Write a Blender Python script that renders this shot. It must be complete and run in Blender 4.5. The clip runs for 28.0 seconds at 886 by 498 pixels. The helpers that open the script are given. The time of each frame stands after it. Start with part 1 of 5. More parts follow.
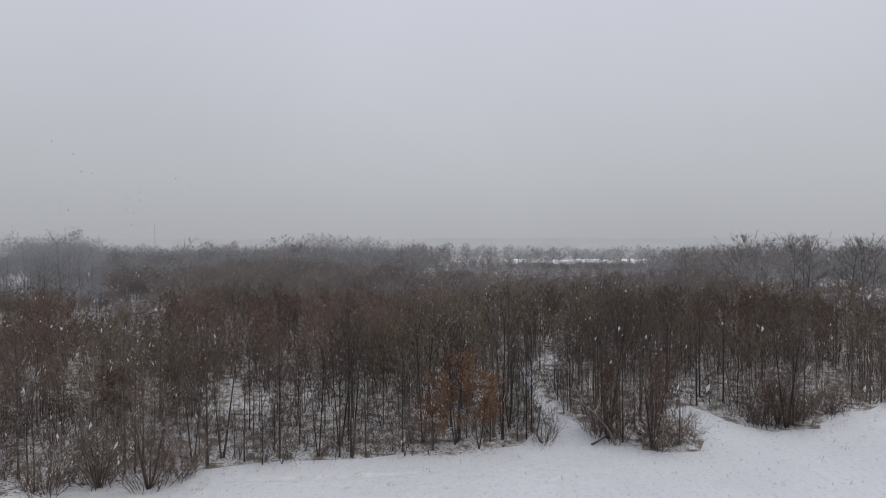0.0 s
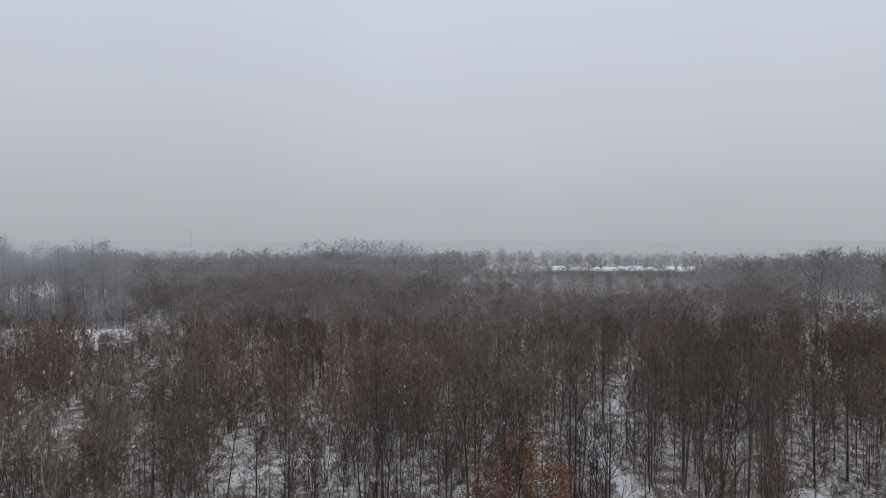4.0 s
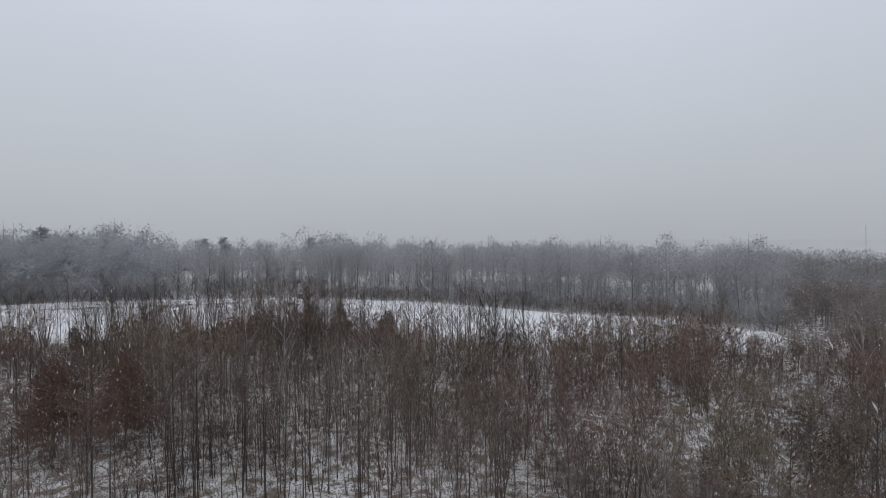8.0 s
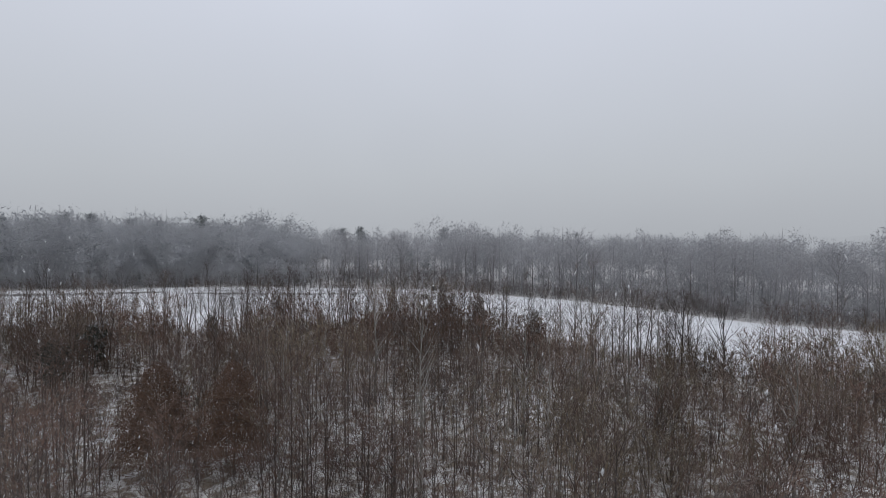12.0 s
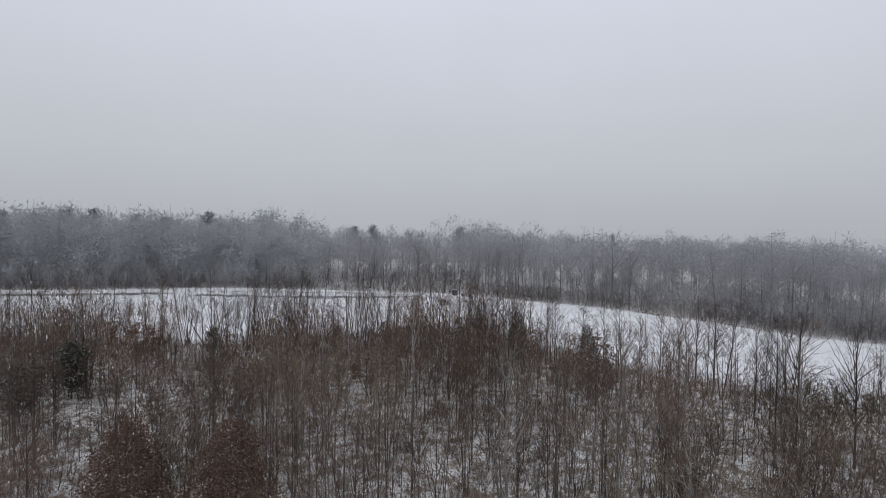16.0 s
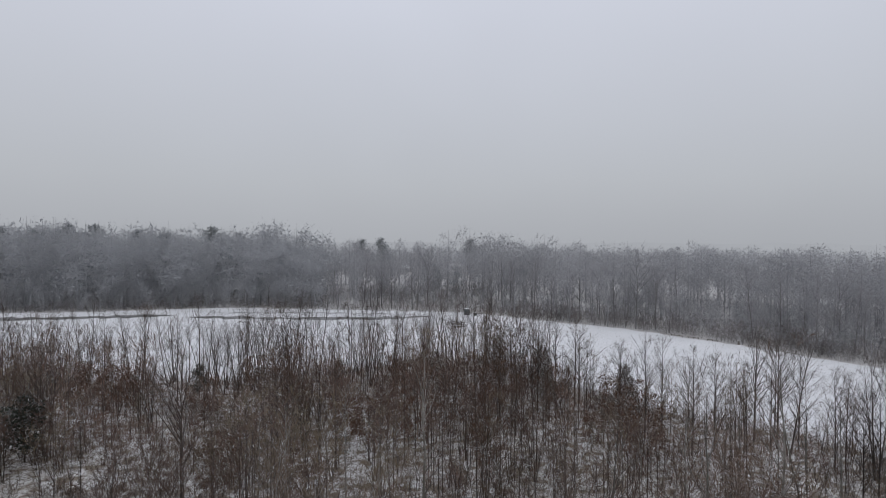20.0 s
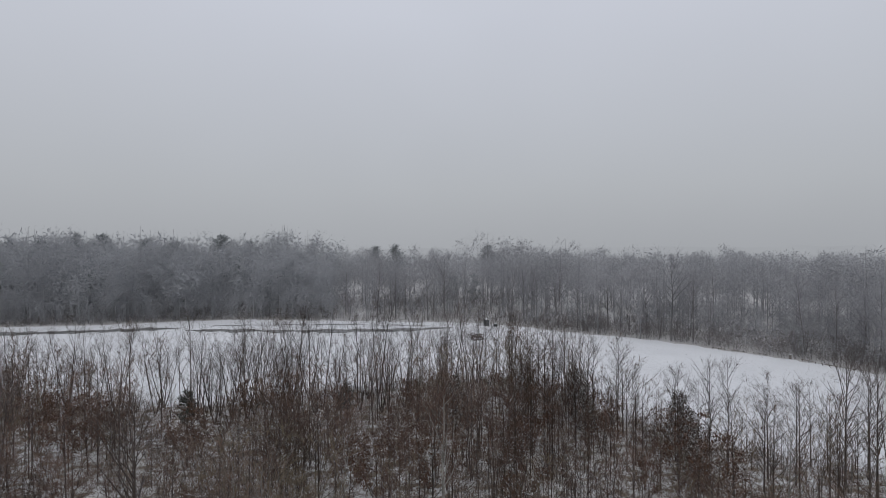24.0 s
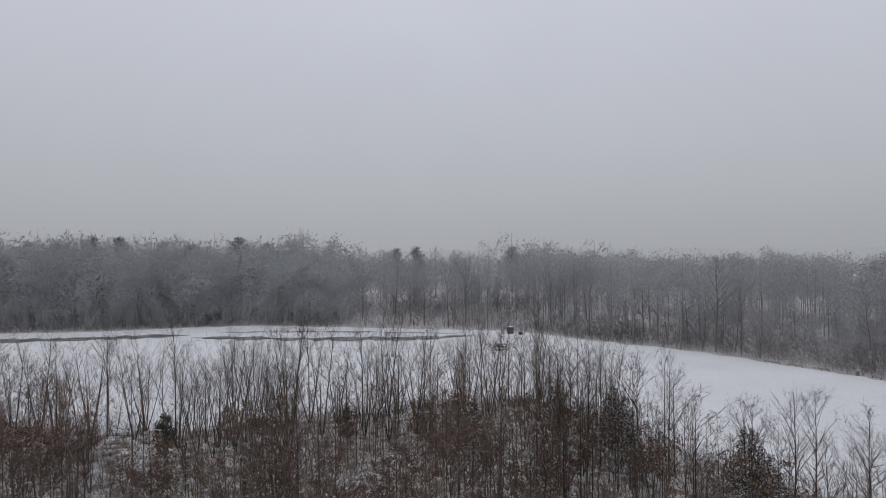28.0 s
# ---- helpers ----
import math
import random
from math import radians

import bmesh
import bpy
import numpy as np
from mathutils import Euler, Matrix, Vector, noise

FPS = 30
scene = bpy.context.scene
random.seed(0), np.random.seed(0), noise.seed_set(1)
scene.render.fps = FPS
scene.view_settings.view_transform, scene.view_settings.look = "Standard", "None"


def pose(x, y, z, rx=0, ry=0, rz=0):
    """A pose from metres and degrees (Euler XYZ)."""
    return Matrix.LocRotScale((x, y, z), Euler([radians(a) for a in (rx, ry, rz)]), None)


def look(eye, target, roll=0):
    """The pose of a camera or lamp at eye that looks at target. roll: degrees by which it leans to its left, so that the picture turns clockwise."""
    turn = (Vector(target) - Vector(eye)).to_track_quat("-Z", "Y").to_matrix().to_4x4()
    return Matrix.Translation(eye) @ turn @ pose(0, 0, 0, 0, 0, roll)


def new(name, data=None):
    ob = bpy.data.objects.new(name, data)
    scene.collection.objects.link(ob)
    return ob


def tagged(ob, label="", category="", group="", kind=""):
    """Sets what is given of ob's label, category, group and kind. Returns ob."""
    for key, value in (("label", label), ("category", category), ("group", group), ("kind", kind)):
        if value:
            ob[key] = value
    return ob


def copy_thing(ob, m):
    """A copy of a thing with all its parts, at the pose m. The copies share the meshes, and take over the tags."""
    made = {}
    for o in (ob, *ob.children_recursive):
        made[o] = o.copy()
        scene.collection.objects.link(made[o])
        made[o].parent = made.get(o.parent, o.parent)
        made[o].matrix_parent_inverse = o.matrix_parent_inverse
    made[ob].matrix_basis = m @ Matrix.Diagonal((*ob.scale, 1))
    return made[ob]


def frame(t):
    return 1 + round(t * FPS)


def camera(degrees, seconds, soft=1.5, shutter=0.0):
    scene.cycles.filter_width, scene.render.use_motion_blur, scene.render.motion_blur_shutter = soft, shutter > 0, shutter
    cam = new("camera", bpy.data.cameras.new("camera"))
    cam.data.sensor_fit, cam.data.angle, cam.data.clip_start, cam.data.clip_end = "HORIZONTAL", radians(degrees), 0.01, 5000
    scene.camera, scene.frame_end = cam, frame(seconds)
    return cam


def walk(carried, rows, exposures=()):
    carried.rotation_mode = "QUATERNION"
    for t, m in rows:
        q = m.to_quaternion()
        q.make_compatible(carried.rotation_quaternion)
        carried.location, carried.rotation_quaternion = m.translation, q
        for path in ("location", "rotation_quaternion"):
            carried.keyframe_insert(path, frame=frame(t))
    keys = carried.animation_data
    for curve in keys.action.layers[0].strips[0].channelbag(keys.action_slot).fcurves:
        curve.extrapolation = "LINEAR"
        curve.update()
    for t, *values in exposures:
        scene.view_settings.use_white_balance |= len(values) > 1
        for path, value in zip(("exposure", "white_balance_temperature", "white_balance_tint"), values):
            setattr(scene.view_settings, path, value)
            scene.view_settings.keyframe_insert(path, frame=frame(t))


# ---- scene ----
PATH = [
    (0, (1.30, 1.56, 23.06), (51.29, 2.17, 22.15), -0.1),
    (0.5, (3.04, 1.26, 24.05), (53.03, 1.92, 23.28), 0.0),
    (1, (4.58, 1.20, 25.14), (54.57, 1.93, 24.46), 0.1),
    (1.5, (5.90, 1.31, 26.25), (55.89, 2.08, 25.61), 0.1),
    (2, (7.15, 1.43, 26.77), (57.14, 2.21, 26.12), 0.1),
    (2.5, (8.49, 1.65, 26.84), (58.48, 2.44, 26.18), 0.0),
    (4.5, (17.42, 4.09, 27.13), (66.94, 10.93, 26.24), -0.1),
    (5, (19.16, 4.19, 27.03), (67.72, 16.08, 26.14), -0.1),
    (5.5, (20.67, 4.19, 26.97), (67.24, 22.38, 26.17), 0.1),
    (6, (22.47, 4.66, 26.96), (65.89, 29.46, 26.13), -0.1),
    (6.5, (24.33, 5.67, 26.74), (63.48, 36.77, 25.95), -0.2),
    (7, (26.15, 6.87, 26.48), (60.01, 43.64, 25.74), -0.3),
    (7.5, (27.79, 8.29, 26.31), (55.55, 49.87, 25.60), -0.3),
    (8, (29.21, 10.06, 26.26), (49.90, 55.57, 25.56), -0.4),
    (8.5, (30.63, 11.86, 26.10), (44.79, 59.80, 25.43), -0.5),
    (9, (31.43, 13.96, 26.16), (43.64, 62.44, 25.43), -0.5),
    (9.5, (31.64, 16.08, 26.01), (43.06, 64.75, 25.23), -0.4),
    (10, (31.83, 18.47, 25.89), (42.67, 67.27, 24.99), -0.4),
    (11, (32.06, 23.87, 25.76), (42.25, 72.81, 24.64), -0.0),
    (12, (31.72, 29.84, 25.68), (41.46, 78.87, 24.28), 0.3),
    (12.5, (31.37, 32.62, 25.64), (40.98, 81.66, 24.14), 0.5),
    (14.5, (29.93, 41.89, 25.37), (39.17, 91.00, 23.76), 0.8),
    (15.5, (29.45, 45.50, 25.99), (38.56, 94.64, 24.40), 0.9),
    (16.5, (29.48, 49.04, 26.65), (38.44, 98.21, 25.14), 0.8),
    (17, (29.50, 50.71, 27.01), (38.38, 99.90, 25.58), 0.7),
    (18, (29.73, 53.86, 27.99), (38.42, 103.08, 26.67), 0.7),
    (19, (30.71, 57.27, 28.65), (39.12, 106.55, 27.59), 0.6),
    (20, (31.06, 60.15, 29.17), (39.30, 109.47, 28.35), 0.3),
    (21, (31.36, 63.21, 29.27), (39.36, 112.57, 28.66), 0.1),
    (21.5, (31.55, 64.82, 29.30), (39.42, 114.19, 28.75), 0.0),
    (23.5, (32.24, 71.52, 29.20), (39.61, 120.98, 28.90), -0.2),
    (24, (32.59, 73.09, 29.22), (39.47, 122.61, 28.95), -0.3),
    (24.5, (32.85, 74.70, 29.16), (39.25, 124.29, 28.92), -0.3),
    (25, (33.29, 76.32, 28.99), (39.39, 125.95, 28.77), -0.3),
    (26, (34.30, 79.78, 28.65), (39.86, 129.47, 28.45), -0.4),
    (27, (35.22, 82.98, 28.96), (40.28, 132.72, 28.77), -0.6),
    (28, (35.75, 86.09, 29.30), (40.45, 135.87, 29.21), -0.5),
]
cam = camera(76.8, 28.0, soft=0.7)
walk(cam, [(t, look(eye, target, roll)) for t, eye, target, roll in PATH],
     [(0, 0.06, 6500, 10), (1, 0.08, 6500, 11), (1.6, 0.14, 6450, 18), (2.2, 0.16, 6450, 18), (2.8, 0.12, 6400, 11), (5, 0.13, 6380, 8), (9, 0.13, 6330, 8.5),
      (15, 0.2, 6400, 9), (18, 0.16, 6400, 9), (21, 0.05, 6420, 10), (24, -0.02, 6450, 9), (26, -0.02, 6550, 8), (28, -0.04, 6450, 10)])

# ---- sky and sun: a snowy overcast day ----
world = bpy.data.worlds.new("overcast_sky")
scene.world = world
world.use_nodes = True
wn, wl = world.node_tree.nodes, world.node_tree.links
wn.clear()
w_out = wn.new("ShaderNodeOutputWorld")
w_bg = wn.new("ShaderNodeBackground")
w_sky = wn.new("ShaderNodeTexSky")
w_sky.sky_type = "NISHITA"
w_sky.sun_disc = False
w_sky.sun_elevation = radians(32)
w_sky.sun_rotation = radians(200)
w_sky.dust_density = 6.0
w_coord = wn.new("ShaderNodeTexCoord")
w_sep = wn.new("ShaderNodeSeparateXYZ")
w_ramp = wn.new("ShaderNodeValToRGB")
w_noise = wn.new("ShaderNodeTexNoise")
w_noise.inputs["Scale"].default_value = 1.7
w_noise.inputs["Detail"].default_value = 3.0
w_ramp.color_ramp.elements[0].position = 0.0
w_ramp.color_ramp.elements[0].color = (0.413, 0.425, 0.452, 1)
w_ramp.color_ramp.elements[1].position = 1.0
w_ramp.color_ramp.elements[1].color = (0.78, 0.80, 0.86, 1)
for at, col in ((0.10, (0.475, 0.49, 0.52)), (0.38, (0.60, 0.62, 0.69))):
    e = w_ramp.color_ramp.elements.new(at)
    e.color = (*col, 1)
w_cloud = wn.new("ShaderNodeMapRange")
w_cloud.inputs["To Min"].default_value = 0.91
w_cloud.inputs["To Max"].default_value = 1.07
w_mul = wn.new("ShaderNodeVectorMath")
w_mul.operation = "SCALE"
w_skyscale = wn.new("ShaderNodeVectorMath")
w_skyscale.operation = "SCALE"
w_skyscale.inputs["Scale"].default_value = 0.06
w_mix = wn.new("ShaderNodeMixRGB")
w_mix.inputs["Fac"].default_value = 0.93
wl.new(w_coord.outputs["Generated"], w_sep.inputs[0])
wl.new(w_coord.outputs["Generated"], w_noise.inputs["Vector"])
wl.new(w_sep.outputs["Z"], w_ramp.inputs["Fac"])
wl.new(w_noise.outputs["Fac"], w_cloud.inputs["Value"])
wl.new(w_ramp.outputs["Color"], w_mul.inputs[0])
wl.new(w_cloud.outputs["Result"], w_mul.inputs["Scale"])
wl.new(w_sky.outputs["Color"], w_skyscale.inputs[0])
wl.new(w_skyscale.outputs["Vector"], w_mix.inputs["Color1"])
wl.new(w_mul.outputs["Vector"], w_mix.inputs["Color2"])
wl.new(w_mix.outputs["Color"], w_bg.inputs["Color"])
wl.new(w_bg.outputs["Background"], w_out.inputs["Surface"])
w_bg.inputs["Strength"].default_value = 1.0

sun_data = bpy.data.lights.new("sun", "SUN")
sun_data.energy = 0.5
sun_data.angle = radians(40)
sun_data.color = (1.0, 0.97, 0.93)
sun = new("sun", sun_data)
sun.matrix_world = look((0, 0, 200), (30, 70, 120))

# ---- materials ----
def material(name, rough=0.9):
    m = bpy.data.materials.new(name)
    m.use_nodes = True
    n, l = m.node_tree.nodes, m.node_tree.links
    b = n["Principled BSDF"]
    b.inputs["Roughness"].default_value = rough
    b.inputs["Specular IOR Level"].default_value = 0.25
    return m, n, l, b


def mixed(n, l, fac, a, b):
    """A mix of two colours or sockets by a factor socket."""
    x = n.new("ShaderNodeMixRGB")
    l.new(fac, x.inputs["Fac"])
    for slot, v in (("Color1", a), ("Color2", b)):
        if isinstance(v, tuple):
            x.inputs[slot].default_value = (*v, 1)
        else:
            l.new(v, x.inputs[slot])
    return x.outputs["Color"]


def noisy(n, l, scale, detail=4.0, lo=0.35, hi=0.65, stretch=None):
    """A noise in world metres, spread to 0..1 between lo and hi."""
    geo = n.new("ShaderNodeNewGeometry")
    vec = geo.outputs["Position"]
    if stretch:
        mp = n.new("ShaderNodeMapping")
        mp.inputs["Scale"].default_value = stretch
        l.new(vec, mp.inputs["Vector"])
        vec = mp.outputs["Vector"]
    t = n.new("ShaderNodeTexNoise")
    t.inputs["Scale"].default_value = scale
    t.inputs["Detail"].default_value = detail
    l.new(vec, t.inputs["Vector"])
    r = n.new("ShaderNodeMapRange")
    r.inputs["From Min"].default_value = lo
    r.inputs["From Max"].default_value = hi
    l.new(t.outputs["Fac"], r.inputs["Value"])
    return r.outputs["Result"]


def bumped(n, l, b, height, strength, distance):
    bp = n.new("ShaderNodeBump")
    bp.inputs["Strength"].default_value = strength
    bp.inputs["Distance"].default_value = distance
    l.new(height, bp.inputs["Height"])
    l.new(bp.outputs["Normal"], b.inputs["Normal"])


def bark(name, dark, light, snow, per_tree=0.0, rough=0.95, haze_mix=0.0, thin=0.0):
    """Bark or twigs: two tones by a fine and a broad noise, snow caught on upper faces; a pale share can be mixed in as
    painted distance haze; thin: how far light passes round fine twigs.
    """
    m, n, l, b = material(name, rough)
    col = mixed(n, l, noisy(n, l, 1.6, 3.0), dark, light)
    col = mixed(n, l, noisy(n, l, 0.05, 2.0, 0.42, 0.6), col, tuple(c * 0.72 for c in dark))
    if per_tree:
        info = n.new("ShaderNodeObjectInfo")
        r = n.new("ShaderNodeMapRange")
        r.inputs["To Max"].default_value = per_tree
        l.new(info.outputs["Random"], r.inputs["Value"])
        col = mixed(n, l, r.outputs["Result"], col, (light[0] * 1.1, light[1] * 0.8, light[2] * 0.7))
    if haze_mix:
        haze_range = n.new("ShaderNodeMapRange")
        haze_range.inputs["To Min"].default_value = haze_mix * 0.75
        haze_range.inputs["To Max"].default_value = haze_mix * 1.25
        l.new(noisy(n, l, 1.1, 4.0, 0.3, 0.7), haze_range.inputs["Value"])
        col = mixed(n, l, haze_range.outputs["Result"], col, (0.74, 0.755, 0.785))
    geo = n.new("ShaderNodeNewGeometry")
    sep = n.new("ShaderNodeSeparateXYZ")
    l.new(geo.outputs["Normal"], sep.inputs[0])
    up = n.new("ShaderNodeMapRange")
    up.inputs["From Min"].default_value = 0.35
    up.inputs["From Max"].default_value = 0.9
    up.inputs["To Max"].default_value = snow
    l.new(sep.outputs["Z"], up.inputs["Value"])
    patch = n.new("ShaderNodeMath")
    patch.operation = "MULTIPLY"
    l.new(up.outputs["Result"], patch.inputs[0])
    l.new(noisy(n, l, 2.3, 2.0, 0.3, 0.6), patch.inputs[1])
    col = mixed(n, l, patch.outputs["Value"], col, (0.78, 0.79, 0.82))
    l.new(col, b.inputs["Base Color"])
    if thin:
        back = n.new("ShaderNodeBsdfTranslucent")
        l.new(col, back.inputs["Color"])
        both = n.new("ShaderNodeMixShader")
        both.inputs["Fac"].default_value = thin
        l.new(b.outputs["BSDF"], both.inputs[1])
        l.new(back.outputs["BSDF"], both.inputs[2])
        l.new(both.outputs["Shader"], n["Material Output"].inputs["Surface"])
    return m


def foliage(name, a, b_, c_, snow=0.0, thin=0.0):
    """Leaves or needles, each a little different from the next."""
    m, n, l, b = material(name, 0.8)
    geo = n.new("ShaderNodeNewGeometry")
    col = mixed(n, l, geo.outputs["Random Per Island"], a, b_)
    col = mixed(n, l, noisy(n, l, 0.6, 2.0), col, c_)
    if snow:
        sep = n.new("ShaderNodeSeparateXYZ")
        l.new(geo.outputs["Normal"], sep.inputs[0])
        up = n.new("ShaderNodeMapRange")
        up.inputs["From Min"].default_value = 0.5
        up.inputs["From Max"].default_value = 0.95
        up.inputs["To Max"].default_value = snow
        l.new(sep.outputs["Z"], up.inputs["Value"])
        col = mixed(n, l, up.outputs["Result"], col, (0.78, 0.79, 0.82))
    l.new(col, b.inputs["Base Color"])
    if thin:
        back = n.new("ShaderNodeBsdfTranslucent")
        l.new(col, back.inputs["Color"])
        both = n.new("ShaderNodeMixShader")
        both.inputs["Fac"].default_value = thin
        l.new(b.outputs["BSDF"], both.inputs[1])
        l.new(back.outputs["BSDF"], both.inputs[2])
        l.new(both.outputs["Shader"], n["Material Output"].inputs["Surface"])
    return m


def plain(name, col, dark, scale=3.0, rough=0.7, metal=0.0):
    m, n, l, b = material(name, rough)
    l.new(mixed(n, l, noisy(n, l, scale, 5.0), col, dark), b.inputs["Base Color"])
    b.inputs["Metallic"].default_value = metal
    return m


BARK = bark("young_bark", (0.0444, 0.037, 0.032), (0.142, 0.12, 0.103), 0.5, 0.2)
BARK_DARK = bark("dark_young_bark", (0.0504, 0.0433, 0.0407), (0.133, 0.115, 0.104), 0.3, 0.15)
TWIG_DARK = bark("dark_fine_twigs", (0.072, 0.061, 0.055), (0.163, 0.137, 0.122), 0.2, 0.2, thin=0.3)
TWIG = bark("grey_brown_twigs", (0.109, 0.0838, 0.0696), (0.244, 0.193, 0.158), 0.2, 0.25, thin=0.3)
TWIG_RED = bark("reddish_twigs", (0.141, 0.0922, 0.074), (0.275, 0.186, 0.148), 0.2, thin=0.45)
TWIG_OLIVE = bark("olive_twigs", (0.134, 0.107, 0.0762), (0.292, 0.235, 0.167), 0.2, thin=0.45)
BARK_PALE = bark("pale_bark", (0.16, 0.15, 0.135), (0.36, 0.345, 0.32), 0.7)
BARK_GREY = bark("sycamore_bark", (0.17, 0.165, 0.16), (0.27, 0.265, 0.26), 0.5)
# far bark and twigs: the paleness of distance haze is mixed into their colour
BARK_OLD = bark("mature_bark", (0.109, 0.105, 0.106), (0.226, 0.218, 0.221), 0.4, 0.1, haze_mix=0.08)
TWIG_BRUSH = bark("grey_brush", (0.163, 0.144, 0.138), (0.227, 0.207, 0.199), 0.08, haze_mix=0.1, thin=0.45)
TWIG_OLD = bark("mature_twigs", (0.233, 0.226, 0.235), (0.290, 0.284, 0.293), 0.06, 0.06, haze_mix=0.25, thin=0.45)
BARK_DEEP = bark("haze_paled_bark", (0.146, 0.143, 0.146), (0.202, 0.197, 0.202), 0.2, haze_mix=0.22)
TWIG_DEEP = bark("haze_paled_deep_twigs", (0.282, 0.282, 0.294), (0.331, 0.331, 0.342), 0.06, haze_mix=0.27, thin=0.45)
TWIG_WEST = bark("haze_paled_west_twigs", (0.294, 0.299, 0.312), (0.336, 0.342, 0.356), 0.06, haze_mix=0.30, thin=0.5)
TWIG_FORE = bark("grey_mature_twigs", (0.260, 0.257, 0.265), (0.317, 0.312, 0.322), 0.06, haze_mix=0.30, thin=0.45)
# paler still at the foot of the west woods, again for painted haze
TWIG_HAZE_LOW = bark("haze_paled_thicket", (0.249, 0.253, 0.264), (0.297, 0.3, 0.312), 0.1, haze_mix=0.42, thin=0.5)
# east and skyline twigs: colour steps paler with distance to paint the haze
TWIG_BROWN = bark("brown_grey_twigs", (0.202, 0.171, 0.157), (0.283, 0.242, 0.221), 0.05, haze_mix=0.07, thin=0.45)
TWIG_MID = bark("haze_paled_mid_twigs", (0.259, 0.247, 0.247), (0.329, 0.314, 0.314), 0.05, haze_mix=0.16, thin=0.45)
TWIG_HAZE_FAR = bark("haze_paled_skyline_twigs", (0.320, 0.325, 0.341), (0.378, 0.384, 0.400), 0.06, haze_mix=0.26, thin=0.45)
OAK_LEAF = foliage("russet_oak_leaves", (0.15, 0.084, 0.056), (0.066, 0.043, 0.033), (0.108, 0.066, 0.046), 0.06)
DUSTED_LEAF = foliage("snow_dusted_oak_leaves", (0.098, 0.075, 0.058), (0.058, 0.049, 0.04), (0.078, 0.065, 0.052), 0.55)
ORANGE_LEAF = foliage("orange_beech_leaves", (0.23, 0.118, 0.06), (0.13, 0.07, 0.042), (0.175, 0.095, 0.052), 0.12)
# needles lightened well past their own colour to paint in distance haze
NEEDLE = foliage("haze_paled_needles", (0.26, 0.275, 0.28), (0.32, 0.335, 0.34), (0.29, 0.305, 0.31), 0.15, 0.5)
CEDAR_LEAF = foliage("cedar_foliage", (0.026, 0.032, 0.026), (0.05, 0.055, 0.043), (0.04, 0.042, 0.034), 0.15)
PRIVET_LEAF = foliage("dull_green_leaves", (0.055, 0.065, 0.035), (0.035, 0.042, 0.026), (0.07, 0.068, 0.04), 0.15)
DRY = foliage("dry_brush", (0.17, 0.115, 0.075), (0.085, 0.065, 0.048), (0.12, 0.10, 0.062), 0.25)

m, n, l, b = material("open_snow", 0.75)
snow_col = mixed(n, l, noisy(n, l, 0.09, 4.0, 0.3, 0.7), (0.70, 0.71, 0.735), (0.64, 0.65, 0.675))
snow_col = mixed(n, l, noisy(n, l, 2.2, 8.0, 0.53, 0.80), snow_col, (0.54, 0.525, 0.50))
l.new(snow_col, b.inputs["Base Color"])
bumped(n, l, b, noisy(n, l, 0.8, 8.0, 0.2, 0.8), 0.9, 0.25)
SNOW = m

m, n, l, b = material("woodland_snow", 0.85)
wood_col = mixed(n, l, noisy(n, l, 0.05, 3.0, 0.35, 0.65), (0.74, 0.75, 0.77), (0.58, 0.575, 0.565))
wood_col = mixed(n, l, noisy(n, l, 0.55, 9.0, 0.455, 0.605), wood_col, (0.22, 0.185, 0.15))
wood_col = mixed(n, l, noisy(n, l, 3.4, 6.0, 0.51, 0.63), wood_col, (0.13, 0.10, 0.075))
l.new(wood_col, b.inputs["Base Color"])
bumped(n, l, b, noisy(n, l, 1.5, 6.0, 0.2, 0.8), 0.7, 0.15)
WOODSNOW = m

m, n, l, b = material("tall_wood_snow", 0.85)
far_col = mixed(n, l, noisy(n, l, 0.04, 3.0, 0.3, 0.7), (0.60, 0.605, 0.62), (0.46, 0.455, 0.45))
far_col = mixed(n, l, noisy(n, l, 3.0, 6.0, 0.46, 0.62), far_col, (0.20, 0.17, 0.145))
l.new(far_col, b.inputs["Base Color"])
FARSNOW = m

m, n, l, b = material("wet_slush", 0.35)
l.new(mixed(n, l, noisy(n, l, 0.5, 6.0, 0.4, 0.7, (0.3, 1.4, 1.0)), (0.085, 0.085, 0.082), (0.36, 0.36, 0.37)), b.inputs["Base Color"])
SLUSH = m
# glowing backdrop: the horizon haze is put into its emission colour
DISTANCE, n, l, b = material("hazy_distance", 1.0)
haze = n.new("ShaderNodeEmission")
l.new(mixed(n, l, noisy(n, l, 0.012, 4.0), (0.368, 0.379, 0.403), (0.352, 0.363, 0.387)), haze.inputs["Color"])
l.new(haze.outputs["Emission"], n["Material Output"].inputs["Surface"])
BOOTH = plain("booth_plastic", (0.09, 0.10, 0.105), (0.06, 0.07, 0.075), 2.0, 0.5)
LIGHTGREY = plain("snowy_roof", (0.80, 0.81, 0.83), (0.70, 0.71, 0.73), 0.8, 0.8)
OLDWOOD = plain("weathered_wood", (0.22, 0.20, 0.185), (0.15, 0.135, 0.125), 4.0, 0.9)
SIDING = plain("pale_siding", (0.42, 0.43, 0.44), (0.34, 0.35, 0.36), 1.0, 0.7)
SIDING_TAN = plain("tan_siding", (0.30, 0.27, 0.24), (0.24, 0.215, 0.19), 1.0, 0.7)
DARKGLASS = plain("window_glass", (0.03, 0.035, 0.04), (0.05, 0.055, 0.06), 1.0, 0.12)
STEEL = plain("galvanised_steel", (0.30, 0.31, 0.32), (0.24, 0.25, 0.26), 2.0, 0.5, 0.6)

